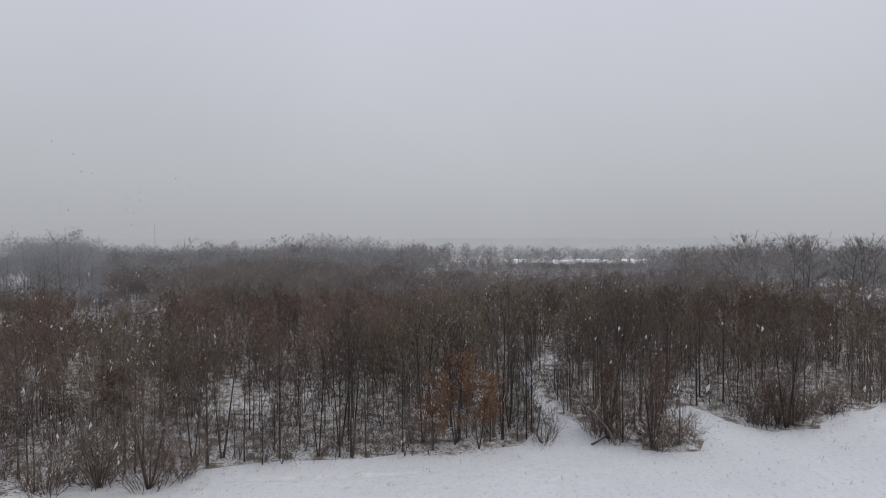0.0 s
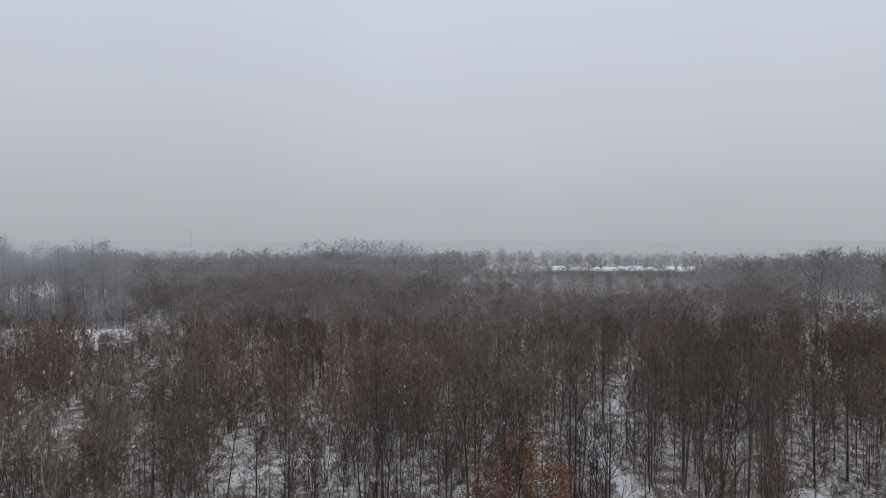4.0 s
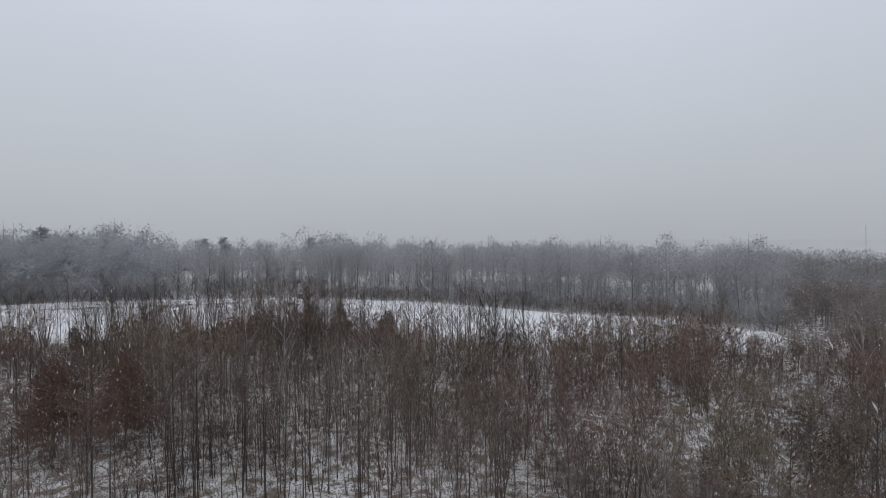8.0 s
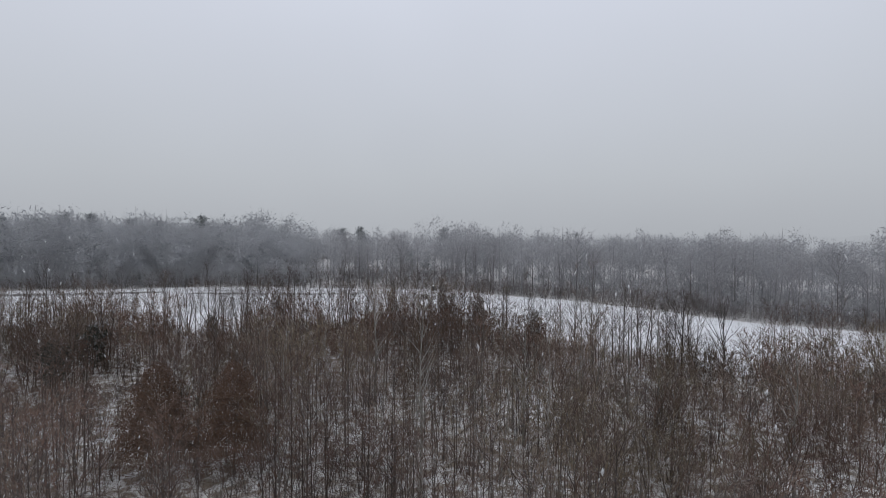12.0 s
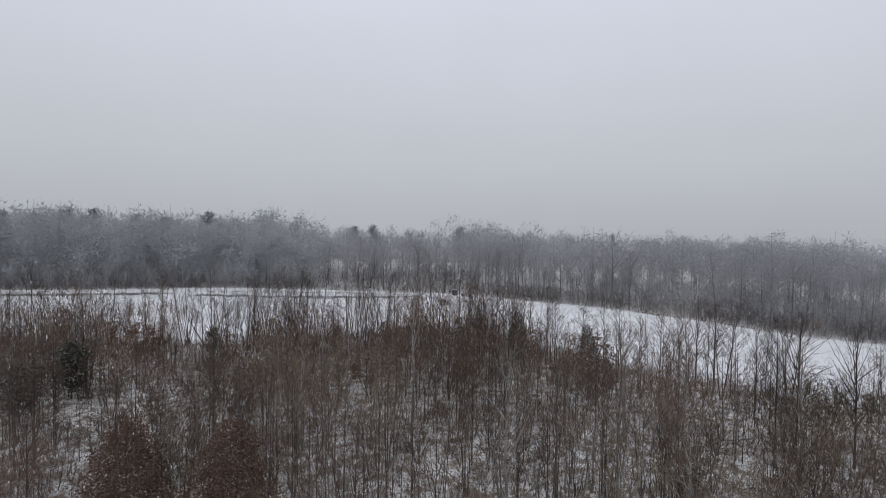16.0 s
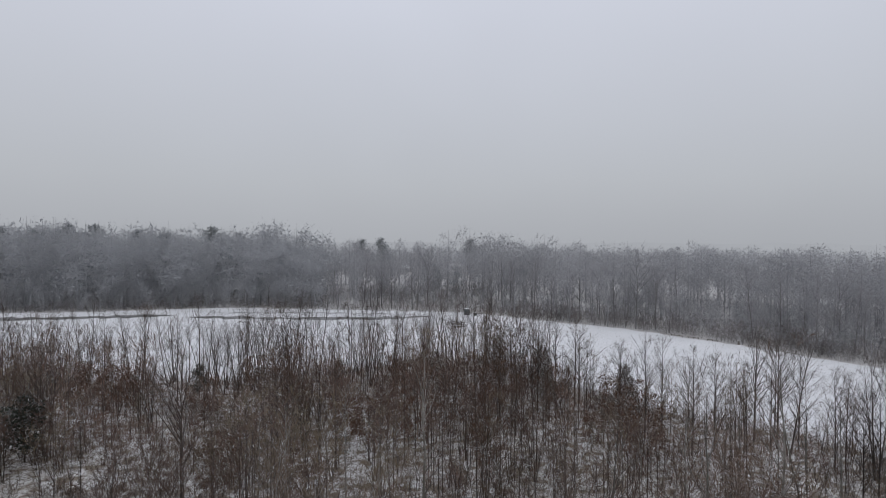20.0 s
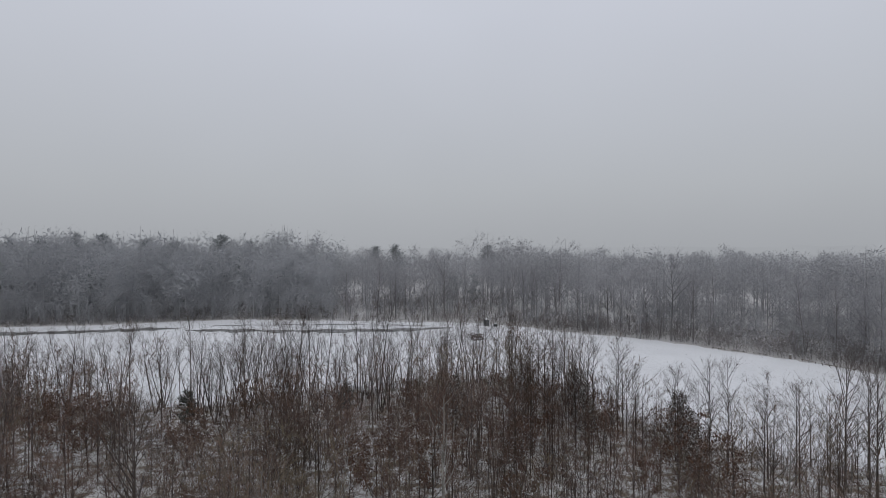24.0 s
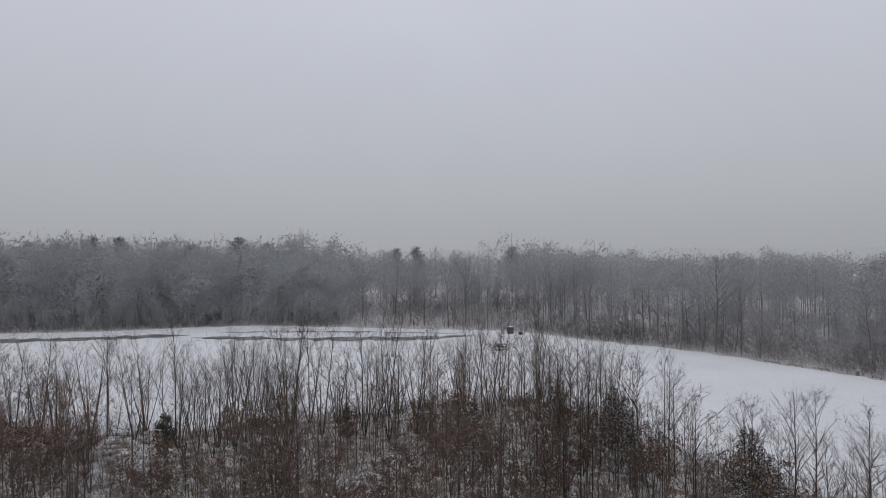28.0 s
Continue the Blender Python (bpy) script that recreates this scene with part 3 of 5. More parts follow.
def weeds(seed, h, width, stems, twigs):
    """A clump of dead stalks and brambles."""
    rg = random.Random(seed)
    wood, crown = Wood(rg), Wood(rg)
    for _ in range(stems):
        p = Vector((rg.gauss(0, 0.28) * width, rg.gauss(0, 0.28) * width, -0.03))
        d = away(rg, Vector((0, 0, 1)), rg.uniform(0, 38)) * h * rg.uniform(0.5, 1.1)
        wood.blade(p, d, 0.035, 0)
        for _ in range(twigs):
            crown.blade(p + d * rg.uniform(0.2, 0.95), away(rg, d.normalized(), rg.uniform(25, 75)) * h * rg.uniform(0.2, 0.5), 0.04, 1)
    return wood, crown


def leafy_oak(seed, h, width, count, size, low=0.22):
    """A young oak that keeps its dry leaves: conical crown."""
    rg = random.Random(seed)
    wood, crown = bare_tree(seed, h, 0.13, 20, low, 0.20, 2, 1)
    for _ in range(count):
        u = 1.0 - rg.random() ** 0.62
        z = h * (low + (1.0 - low) * u)
        a = rg.uniform(0, 2 * math.pi)
        bough = 0.84 + 0.16 * math.sin(z * 3.6 + 2.0 * math.sin(a * 2 + seed)) + 0.12 * math.sin(3 * a + z * 0.8 + seed)
        r = width / 2 * (1 - u) ** 0.52 * bough * math.sqrt(rg.uniform(0.1, 1.0))
        crown.leaf(Vector((r * math.cos(a), r * math.sin(a), z + rg.uniform(-0.3, 0.3) - 0.06 * r)), size * rg.uniform(0.6, 1.3), 2)
    return wood, crown


def clumped_oak(seed, h, width, leaves, size):
    """A small rounded oak with dry leaves left on its twigs."""
    rg = random.Random(seed + 500)
    wood, crown = dome_tree(seed, h, 0.10, width, 0.18, 24, 5, 2, 0.028, stems=1 + seed % 2)
    tips = [Vector(p) for p in crown.v[2::3]]
    for _ in range(leaves):
        p = rg.choice(tips) + Vector((rg.gauss(0, 0.22), rg.gauss(0, 0.22), rg.gauss(0, 0.2)))
        if p.z < h * 0.9 and rg.random() < 0.55 + 0.45 * math.sin(p.x * 2.3 + seed) * math.cos(p.y * 1.9):
            crown.leaf(p, size * rg.uniform(0.6, 1.3), 2)
    return wood, crown


def pine(seed, h, r0, low, width, whorls, size):
    """A pine: limbs in loose whorls with uneven plumes of needles."""
    rg = random.Random(seed)
    wood, crown = Wood(rg), Wood(rg)
    pts = [Vector((math.sin(i + seed) * 0.02 * h * i / 8, math.cos(i * 1.3 + seed) * 0.015 * h * i / 8, h * i / 8 - 0.05)) for i in range(9)]
    wood.tube(pts, [r0 * (1 - 0.9 * i / 8) for i in range(9)], 6, 0)
    for w in range(whorls):
        u = low + (1 - low) * (w + rg.uniform(0.2, 0.8)) / whorls
        i = min(int(u * 8), 7)
        p = pts[i].lerp(pts[i + 1], u * 8 - i)
        v = (u - low) / (1 - low)
        for j in range(4):
            length = width / 2 * (0.14 + 0.9 * math.sin(math.pi * (0.04 + 0.8 * (1 - v)))) * rg.uniform(0.5, 1.15)
            a = rg.uniform(0, 2 * math.pi)
            d = Vector((math.cos(a), math.sin(a), rg.uniform(0.05, 0.75))).normalized()
            e = p + d * length
            wood.tube([p, p.lerp(e, 0.5) + Vector((0, 0, 0.02 * h * 0.3)), e], [r0 * 0.22, r0 * 0.14, 0.02], 3, 0)
            for _ in range(int(30 * length / width * 2) + 10):
                q = p.lerp(e, rg.uniform(0.2, 1.05)) + Vector((rg.gauss(0, 1), rg.gauss(0, 1), rg.gauss(0.1, 0.85))) * width * 0.06
                nd = Vector((rg.uniform(-1, 1), rg.uniform(-1, 1), rg.uniform(-0.4, 1))).normalized()
                crown.blade(q, nd * size * rg.uniform(0.7, 1.3), size * 0.5, 1)
    return wood, crown


def shrub(seed, h, width, stems, twigs, leaves=0, size=0.1):
    """A many-stemmed thicket bush."""
    rg = random.Random(seed)
    wood, crown = Wood(rg), Wood(rg)
    for _ in range(stems):
        a, rr = rg.uniform(0, 2 * math.pi), rg.uniform(0, 0.3) * width
        p = Vector((rr * math.cos(a), rr * math.sin(a), -0.05))
        d = (Vector((math.cos(a), math.sin(a), 0)) * rg.uniform(0.1, 0.8) * width / h + Vector((0, 0, 1))).normalized()
        length = h * rg.uniform(0.5, 1.05)
        pts = [p]
        for s in range(3):
            d = (d + Vector((rg.uniform(-1, 1), rg.uniform(-1, 1), rg.uniform(-0.5, 0.3))) * 0.28).normalized()
            pts.append(pts[-1] + d * length / 3)
        r = 0.010 + 0.0028 * h
        wood.tube(pts, [r, r * 0.75, r * 0.5, r * 0.15], 3, 0)
        for _ in range(twigs):
            s = rg.choice((0, 1, 1, 2, 2))
            q = pts[s].lerp(pts[s + 1], rg.random())
            crown.blade(q, away(rg, (pts[s + 1] - pts[s]).normalized(), rg.uniform(20, 70)) * length * rg.uniform(0.15, 0.4), 0.022, 1)
        for _ in range(leaves):
            s = rg.choice((0, 1, 1, 2, 2))
            q = pts[s].lerp(pts[s + 1], rg.random()) + Vector((rg.gauss(0, 1), rg.gauss(0, 1), rg.gauss(0, 1))) * 0.09 * width
            q.z = max(q.z, 0.1)
            crown.leaf(q, size * rg.uniform(0.6, 1.3), 2)
    return wood, crown


def puff(seed, h, width, low, lumps, count, w, reach=1.4, limbs=7):
    """A tree of the joined far woods: trunk, limbs to the lumps of a rounded crown, and fine twigs all over the lumps."""
    rg = random.Random(seed)
    wood, crown = Wood(rg), Wood(rg)
    k = Vector((rg.uniform(-0.03, 0.03) * h, rg.uniform(-0.03, 0.03) * h, 0))
    r = h * 0.0085
    wood.tube([Vector((0, 0, -0.1)), k * 0.5 + Vector((0, 0, h * 0.5)), k + Vector((0, 0, h * 0.95))], [r, r * 0.6, r * 0.12], 3, 0)
    mid, half = h * (1 + low) / 2, h * (1 - low) / 2
    balls = []
    for i in range(lumps):
        z = -0.72 + 1.42 * (i + rg.random()) / lumps
        a = rg.uniform(0, 6.283)
        flat = math.sqrt(max(0.0, 1 - z * z)) * rg.uniform(0.35, 0.78)
        size = rg.uniform(0.23, 0.36) * width
        c = Vector((math.cos(a) * flat * width / 2, math.sin(a) * flat * width / 2, mid + z * (half * 1.18 - size * 0.5))) + k * 0.7
        balls.append((c, size))
        if i < limbs:
            foot = k * 0.5 + Vector((0, 0, max(h * 0.22, c.z - math.hypot(c.x, c.y) * 1.2 - h * 0.08)))
            wood.strip([foot, foot.lerp(c, 0.5) + Vector((rg.uniform(-1, 1), rg.uniform(-1, 1), 0)) * 0.03 * h, c], [r * 0.9, r * 0.6, r * 0.25], 0)
    for _ in range(count):
        c, size = rg.choice(balls)
        d = Vector((rg.gauss(0, 1), rg.gauss(0, 1), rg.gauss(0.25, 0.85))).normalized()
        u = rg.uniform(0.1, 0.86)
        p = c + d * size * u
        t = away(rg, d, rg.uniform(0, 75)) * reach * rg.uniform(0.6, 1.25)
        if p.z + t.z > h:
            continue
        if u > 0.5 and d.z > -0.1 and p.z > h * 0.66:
            for _ in range(2):
                crown.blade(p, away(rg, t.normalized(), rg.uniform(0, 60)) * t.length * rg.uniform(0.35, 0.65), w * 0.33, 1)
        else:
            crown.blade(p, t, w * (1.7 if u < 0.5 else 1.0), 1)
    return wood, crown


class Kind:
    """A kind of plant in several shapes, kept as arrays, from which things and joined stands are made."""

    def __init__(self, shapes, mats):
        self.mats, self.shapes, self.made = mats, [], {}
        for wood, crown in shapes:
            v = np.array(wood.v + crown.v, np.float32)
            f = np.array(wood.f, np.int32).reshape(-1, 3)
            g = np.array(crown.f, np.int32).reshape(-1, 3)
            self.shapes.append((np.array(wood.v, np.float32), f, wood.m, np.array(crown.v, np.float32), g, crown.m))

    def thing(self, name, i, m, label, category, group):
        """One plant as a thing of its own: trunk and crown under an Empty."""
        key = (name, i, label)
        if key in self.made:
            return copy_thing(self.made[key], m)
        wv, wf, wm, cv, cf, cm = self.shapes[i]
        root = new(name)
        root.empty_display_size = 0.2
        t = new("trunk", mesh_from("trunk", wv, wf, self.mats, wm))
        c = new("crown", mesh_from("crown", cv, cf, self.mats, cm))
        t.parent = c.parent = root
        root.matrix_basis = m
        tagged(root, label, category, group)
        self.made[key] = root
        return root


def stand(name, kind, spots, label, category, seed):
    """A joined stand of plants, one mesh. Spots are rows of x, y, scale, height factor."""
    rg = np.random.RandomState(seed)
    vs, fs, ms, at = [], [], [], 0
    for x, y, s, hz in spots:
        wv, wf, wm, cv, cf, cm = kind.shapes[rg.randint(len(kind.shapes))]
        a = rg.uniform(0, 2 * math.pi)
        c, sn = math.cos(a) * s, math.sin(a) * s
        for v, f, mi in ((wv, wf, wm), (cv, cf, cm)):
            if not len(v):
                continue
            o = np.empty_like(v)
            o[:, 0] = v[:, 0] * c - v[:, 1] * sn + x
            o[:, 1] = v[:, 0] * sn + v[:, 1] * c + y
            o[:, 2] = v[:, 2] * s * hz
            vs.append(o)
            fs.append(f + at)
            ms.append(np.array(mi, np.int32))
            at += len(v)
    if not vs:
        return None
    ob = new(name, mesh_from(name, np.concatenate(vs), np.concatenate(fs), kind.mats, np.concatenate(ms)))
    return tagged(ob, label, category, kind="stuff")


def scatter(x0, y0, x1, y1, step, seed):
    """A jittered grid of places."""
    rg = np.random.RandomState(seed)
    gx, gy = np.meshgrid(np.arange(x0, x1, step), np.arange(y0, y1, step))
    x = gx.ravel() + rg.uniform(-0.5, 0.5, gx.size) * step * 1.5
    y = gy.ravel() + rg.uniform(-0.5, 0.5, gx.size) * step * 1.5
    return x, y, rg


# slender single leaders, broad teardrops, vase-shaped clumps
YOUNG = [grown(11, 13.6, 0.106, .26, 5.2, 30, 6, 4, 0.016, solid=True), grown(12, 12.6, 0.100, .20, 5.8, 32, 6, 4, 0.016, solid=True, belly=.35),
         grown(13, 13.8, 0.112, .32, 4.4, 26, 6, 4, 0.016, solid=True, belly=.5), grown(14, 12.2, 0.106, .16, 6.2, 34, 6, 4, 0.016, solid=True, belly=.32),
         grown(15, 13.0, 0.100, .34, 4.8, 26, 6, 4, 0.016, solid=True, angles=(30, 70)), grown(16, 11.6, 0.088, .28, 4.2, 24, 6, 4, 0.016, solid=True, belly=.4),
         grown(17, 13.6, 0.106, .44, 5.2, 26, 6, 4, 0.014, stems=3, splay=.2, angles=(20, 50), solid=True, belly=.5), grown(18, 13.0, 0.100, .42, 5.6, 28, 6, 4, 0.014, stems=4, splay=.24, angles=(20, 50), solid=True),
         grown(19, 14.2, 0.112, .46, 5.0, 24, 6, 4, 0.014, stems=2, splay=.16, angles=(22, 52), solid=True, belly=.5), grown(20, 12.6, 0.088, .40, 5.2, 30, 6, 4, 0.014, stems=5, splay=.25, angles=(18, 48), solid=True),
         grown(21, 13.2, 0.106, .42, 3.8, 22, 6, 4, 0.014, angles=(20, 46), solid=True, belly=.55), grown(22, 12.0, 0.094, .38, 3.4, 22, 6, 4, 0.014, angles=(20, 50), solid=True),
         grown(31, 15.0, 0.15, .24, 7.0, 34, 7, 4, 0.016, solid=True, angles=(24, 56)), grown(32, 14.2, 0.13, .2, 6.8, 36, 7, 4, 0.016, stems=3, splay=.18, angles=(20, 48), solid=True)]
YOUNG_LITE = [grown(41 + i, h, r, low, w, n, 4, 2, 0.038, stems=st, splay=sp, angles=an)
              for i, (h, r, low, w, n, st, sp, an) in enumerate(((13.2, .095, .46, 4.2, 15, 1, 0, (26, 58)), (12.2, .085, .42, 4.4, 15, 1, 0, (28, 62)), (13.8, .10, .48, 3.8, 14, 1, 0, (24, 54)), (10.6, .07, .36, 4.2, 15, 1, 0, (30, 64)),
                                                                 (12.6, .075, .40, 4.4, 18, 2, .10, (20, 48)), (11.8, .07, .38, 4.6, 20, 3, .14, (18, 44)), (8.2, .055, .28, 3.6, 13, 1, 0, (30, 66))))]
# close-grown poles: bare thin trunks under a flat crown
POLE = [grown(51 + i, h, r, low, w, n, 5, 3, 0.042, angles=(26, 66), belly=.5) for i, (h, r, low, w, n) in enumerate(((10.8, .055, .36, 3.8, 17), (9.8, .05, .30, 3.6, 17), (11.8, .06, .44, 4.0, 15), (8.4, .045, .24, 3.4, 16), (10.4, .07, .28, 4.4, 19)))]
young = Kind(YOUNG, [BARK_DARK, TWIG_DARK])
young_grey = Kind(YOUNG_LITE, [BARK_DARK, TWIG])
young_red = Kind(YOUNG_LITE, [BARK_DARK, TWIG_RED])
young_olive = Kind(YOUNG_LITE, [BARK, TWIG_OLIVE])
pole_grey, pole_red, pole_olive = Kind(POLE, [BARK, TWIG]), Kind(POLE, [BARK, TWIG_RED]), Kind(POLE, [BARK, TWIG_OLIVE])
thicket = Kind([grown(66 + i, 9.6 - i, 0.1, .12, 5.0, 64, 7, 4, 0.022, stems=6, splay=.26, angles=(24, 64), solid=True) for i in range(2)], [BARK, TWIG])
thicket_red = Kind([grown(68 + i, 9.8 - i, 0.09, .10, 4.8, 64, 7, 5, 0.024, stems=5, splay=.2, angles=(26, 68), solid=True) for i in range(2)], [BARK, TWIG_RED])
birch = Kind([bare_tree(61 + i, 13, 0.12 if i < 3 else 0.075, 18, .22, .22, 4, 3, fork=0.6, lean=0.08, stems=1 + i % 2, twig_w=0.035) for i in range(5)], [BARK_PALE, TWIG])
oak = Kind([leafy_oak(71 + i, 12.0, 10.8, 25000, 0.165, 0.2) for i in range(2)] + [clumped_oak(75 + i, 9.5, 6.2, 2700, 0.27) for i in range(3)], [BARK, TWIG, OAK_LEAF])
dusted_oak = Kind([leafy_oak(77 + i, 9.6, 5.4, 3400, 0.24, 0.26) for i in range(2)], [BARK_DARK, TWIG, DUSTED_LEAF])
beech = Kind([clumped_oak(81, 8.0, 5.2, 4600, 0.19), clumped_oak(82, 7.0, 4.6, 3800, 0.19)], [BARK, TWIG, ORANGE_LEAF])
bush = Kind([shrub(91 + i, 3.4, 3.6, 34, 22) for i in range(3)], [TWIG, TWIG])
bush_brown = Kind([shrub(95 + i, 2.6, 3.0, 16, 8, 14, 0.12) for i in range(3)], [BARK, TWIG, DRY])
brush = Kind([weeds(101 + i, 1.6, 2.2, 7, 3) for i in range(5)], [DRY, TWIG])
bramble = Kind([weeds(111 + i, 3.2, 3.0, 11, 4) for i in range(5)], [BARK, TWIG])
bramble_old = Kind([weeds(116 + i, 3.4, 3.2, 11, 4) for i in range(4)], [BARK_OLD, TWIG_BRUSH])
MATURE = [grown(121 + i, h, 0.2, low, w, 32, 7, 5, 0.075, stems=st, splay=0.1, angles=(30, 66), belly=0.55, wander=0.012, solid=True)
          for i, (h, w, low, st) in enumerate(((24, 12, .24, 1), (22.5, 13.5, .22, 2), (25, 11, .30, 1), (23.5, 13, .26, 1), (22, 14, .22, 3)))]
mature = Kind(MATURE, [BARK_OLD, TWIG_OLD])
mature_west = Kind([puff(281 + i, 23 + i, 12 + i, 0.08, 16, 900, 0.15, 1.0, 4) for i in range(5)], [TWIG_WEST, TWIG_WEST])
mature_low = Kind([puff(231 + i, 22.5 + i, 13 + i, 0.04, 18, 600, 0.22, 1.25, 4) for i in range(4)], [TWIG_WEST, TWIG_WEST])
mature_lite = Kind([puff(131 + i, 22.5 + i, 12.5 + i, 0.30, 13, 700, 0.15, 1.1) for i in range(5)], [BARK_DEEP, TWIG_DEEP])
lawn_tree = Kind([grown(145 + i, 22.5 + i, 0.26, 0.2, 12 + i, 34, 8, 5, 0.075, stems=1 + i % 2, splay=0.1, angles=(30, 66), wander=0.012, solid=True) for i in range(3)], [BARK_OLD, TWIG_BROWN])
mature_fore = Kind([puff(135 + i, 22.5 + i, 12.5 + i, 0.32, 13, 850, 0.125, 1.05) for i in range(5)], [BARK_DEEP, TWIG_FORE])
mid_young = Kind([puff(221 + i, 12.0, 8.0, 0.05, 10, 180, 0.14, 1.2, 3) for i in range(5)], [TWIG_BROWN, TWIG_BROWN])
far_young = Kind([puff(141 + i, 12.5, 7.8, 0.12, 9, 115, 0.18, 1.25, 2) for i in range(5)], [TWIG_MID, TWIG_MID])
far_hazy = Kind([puff(151 + i, 22, 15, 0.05, 12, 135, 0.5, 1.5, 0) for i in range(4)], [TWIG_HAZE_FAR, TWIG_HAZE_FAR])
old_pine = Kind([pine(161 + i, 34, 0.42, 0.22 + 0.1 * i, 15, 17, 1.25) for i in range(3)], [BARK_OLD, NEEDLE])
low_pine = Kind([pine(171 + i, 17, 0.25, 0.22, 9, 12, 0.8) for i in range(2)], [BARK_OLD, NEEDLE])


def upright(x, y, s=1.0, hz=1.0, a=0.0):
    return pose(x, y, 0.0, 0, 0, a) @ Matrix.Diagonal((s, s, s * hz, 1))


def open_ground(x, y):
    """Where no tree stands: field, meadow, trail, lawn and the camera's start."""
    bare = inside(FIELD, x, y) | inside(MEADOW, x, y) | (near_line(TRAIL, x, y) < 1.3) | inside(LAWN, x, y)
    for px, py, r in GLADES:
        bare |= np.hypot(x - px, y - py) < r
    return bare


def low_growth(x, y):
    """A wedge from the camera's path, kept low so the field's eastern end shows."""
    return (x > 88) & (x < 195) & (y > 0.60 * (x - 22) + 3) & (y < 0.76 * (x - 22) + 7)


# ---- single trees that stand out ----
rg = random.Random(7)
for x, y, s, i, kd in ((52.2, 29.4, 1.0, 0, thicket), (52.4, 34.2, 0.85, 1, thicket), (70.6, -39, 0.85, 1, thicket), (62.8, -20.8, 1.0, 0, thicket_red), (65.6, -16.6, 1.05, 1, thicket_red), (75.5, -26, 0.8, 1, thicket_red)):
    kd.thing("thicket_tree", i, upright(x, y, s, 1.0, rg.uniform(0, 360)), "bare many-stemmed tree with dense twigs at the meadow edge" if kd is thicket else "many-stemmed bare tree with dense reddish twigs at the meadow edge", "tree", "many-stemmed trees by the meadow")
KEY_YOUNG = [(71, 138, 1.2, 5), (65, 151.5, 1.1, 0), (79, 133, 1.0, 3), (85, 129, 0.95, 1), (91, 125, 0.9, 4), (62, 159, 1.05, 0), (68, 166, 1.0, 2), (72, 155, 1.08, 1), (68, 143, 0.95, 2), (74, 136, 1.0, 0), (75, 133, 0.95, 1), (77, 129, 1.0, 3), (59, 163, 1.0, 4), (56, 170, 1.0, 0), (93, 121, 1.05, 1), (89, 129, 1.0, 2),
             (-21, 176, 1.05, 3), (-16, 178, 1.1, 4), (-12, 180, 1.1, 0), (-10, 181, 1.1, 2), (-4, 177, 1.1, 1), (-4, 181, 1.2, 3), (1, 180, 1.2, 4), (10, 172, 1.0, 0), (13, 180, 1.2, 3), (19, 181, 1.15, 2), (22, 182, 1.2, 1), (31, 179, 1.1, 4), (33, 181, 1.15, 3), (35, 184, 1.15, 2), (40, 183, 1.15, 1), (42, 177, 1.1, 4), (48, 176, 1.1, 0), (85.8, 111.7, 1.0, 3), (82, 106.4, 1.13, 5), (100.9, -14.5, 1.0, 2), (77.2, 83.4, 0.9, 1), (93, 80.5, 1.0, 0), (82.8, 104.1, 1.13, 12), (87.3, 100.6, 0.95, 12), (94.6, 118.4, 1.02, 13), (90.5, 129.5, 0.86, 12), (73.9, 143.3, 1.04, 1), (78.2, 138.5, 0.95, 0), (82.1, 136.4, 0.95, 2), (83.9, 133.9, 0.9, 5), (70.2, 153, 1.1, 2), (69.1, 159.4, 0.98, 0), (89.3, 132.6, 0.92, 12), (13.9, 121.3, 1.0, 12), (-9, 141.9, 1.0, 13)]
EMERGENT = [(64 + (k * 29.3) % 62, -48 + (k * 41.7) % 96, 0.82 + (k * 0.173) % 0.3, k % 6) for k in range(46)]
for x, y, s, i in KEY_YOUNG + [e for e in EMERGENT if not open_ground(np.array([e[0]]), np.array([e[1]]))[0]]:
    i = i if i > 11 else i % 6 if x > 55 else 6 + i % 5
    young.thing("young_tree", i, upright(x, y, s, 1.0, rg.uniform(0, 360)), "tall slender bare young tree with dark bark and fine twigs", "tree", "young trees of the wood")

OAKS = [(21.5, 91.5, 1.0, 0), (13.8, 92.3, 1.0, 1), (55.2, 148.2, 1.08, 3), (44.7, 148.3, 1.05, 4), (49.3, 139.8, 0.95, 3), (17.2, 123.8, 0.9, 4), (-17.6, 143.9, 0.85, 3), (-4, 153, 1.05, 2), (70, 136, 1.0, 3),
        (65, 147, 0.95, 4), (37, 145, 0.9, 2), (68, 126, 1.05, 4),
        (9, 151, 0.9, 3), (-14, 160, 0.95, 4), (-9, 157, 1.0, 2), (-5, 163, 0.85, 3)]
OAKS += [(rg.uniform(12, 66), rg.uniform(124, 176), rg.uniform(0.55, 0.95), rg.choice((2, 3, 4))) for _ in range(24)]
OAKS += [(rg.uniform(68, 112), rg.uniform(-8, 55), rg.uniform(0.6, 0.95), rg.choice((2, 3, 4))) for _ in range(12)]
for x, y, s, i in OAKS:
    big = i < 2
    oak.thing("oak_tree", i, upright(x, y, s, 1.0, rg.uniform(0, 360)),
              "dense conical young oak still holding dark russet leaves" if big else "small oak with sparse dry russet leaves", "tree", "oaks with dry leaves")
for x, y, s, i in ((67.6, 164.5, 0.95, 0), (65.8, 157, 1.05, 1), (64.3, 151, 0.98, 0), (74.8, 144, 0.95, 1), (69, 131, 0.95, 0), (46, 157, 1.0, 1), (59.5, 166.5, 0.95, 0), (73.2, 139, 0.85, 1)):
    dusted_oak.thing("oak_tree", i, upright(x, y, s, 1.0, rg.uniform(0, 360)), "young oak with dark layered leaves dusted with snow", "tree", "oaks with dry leaves")
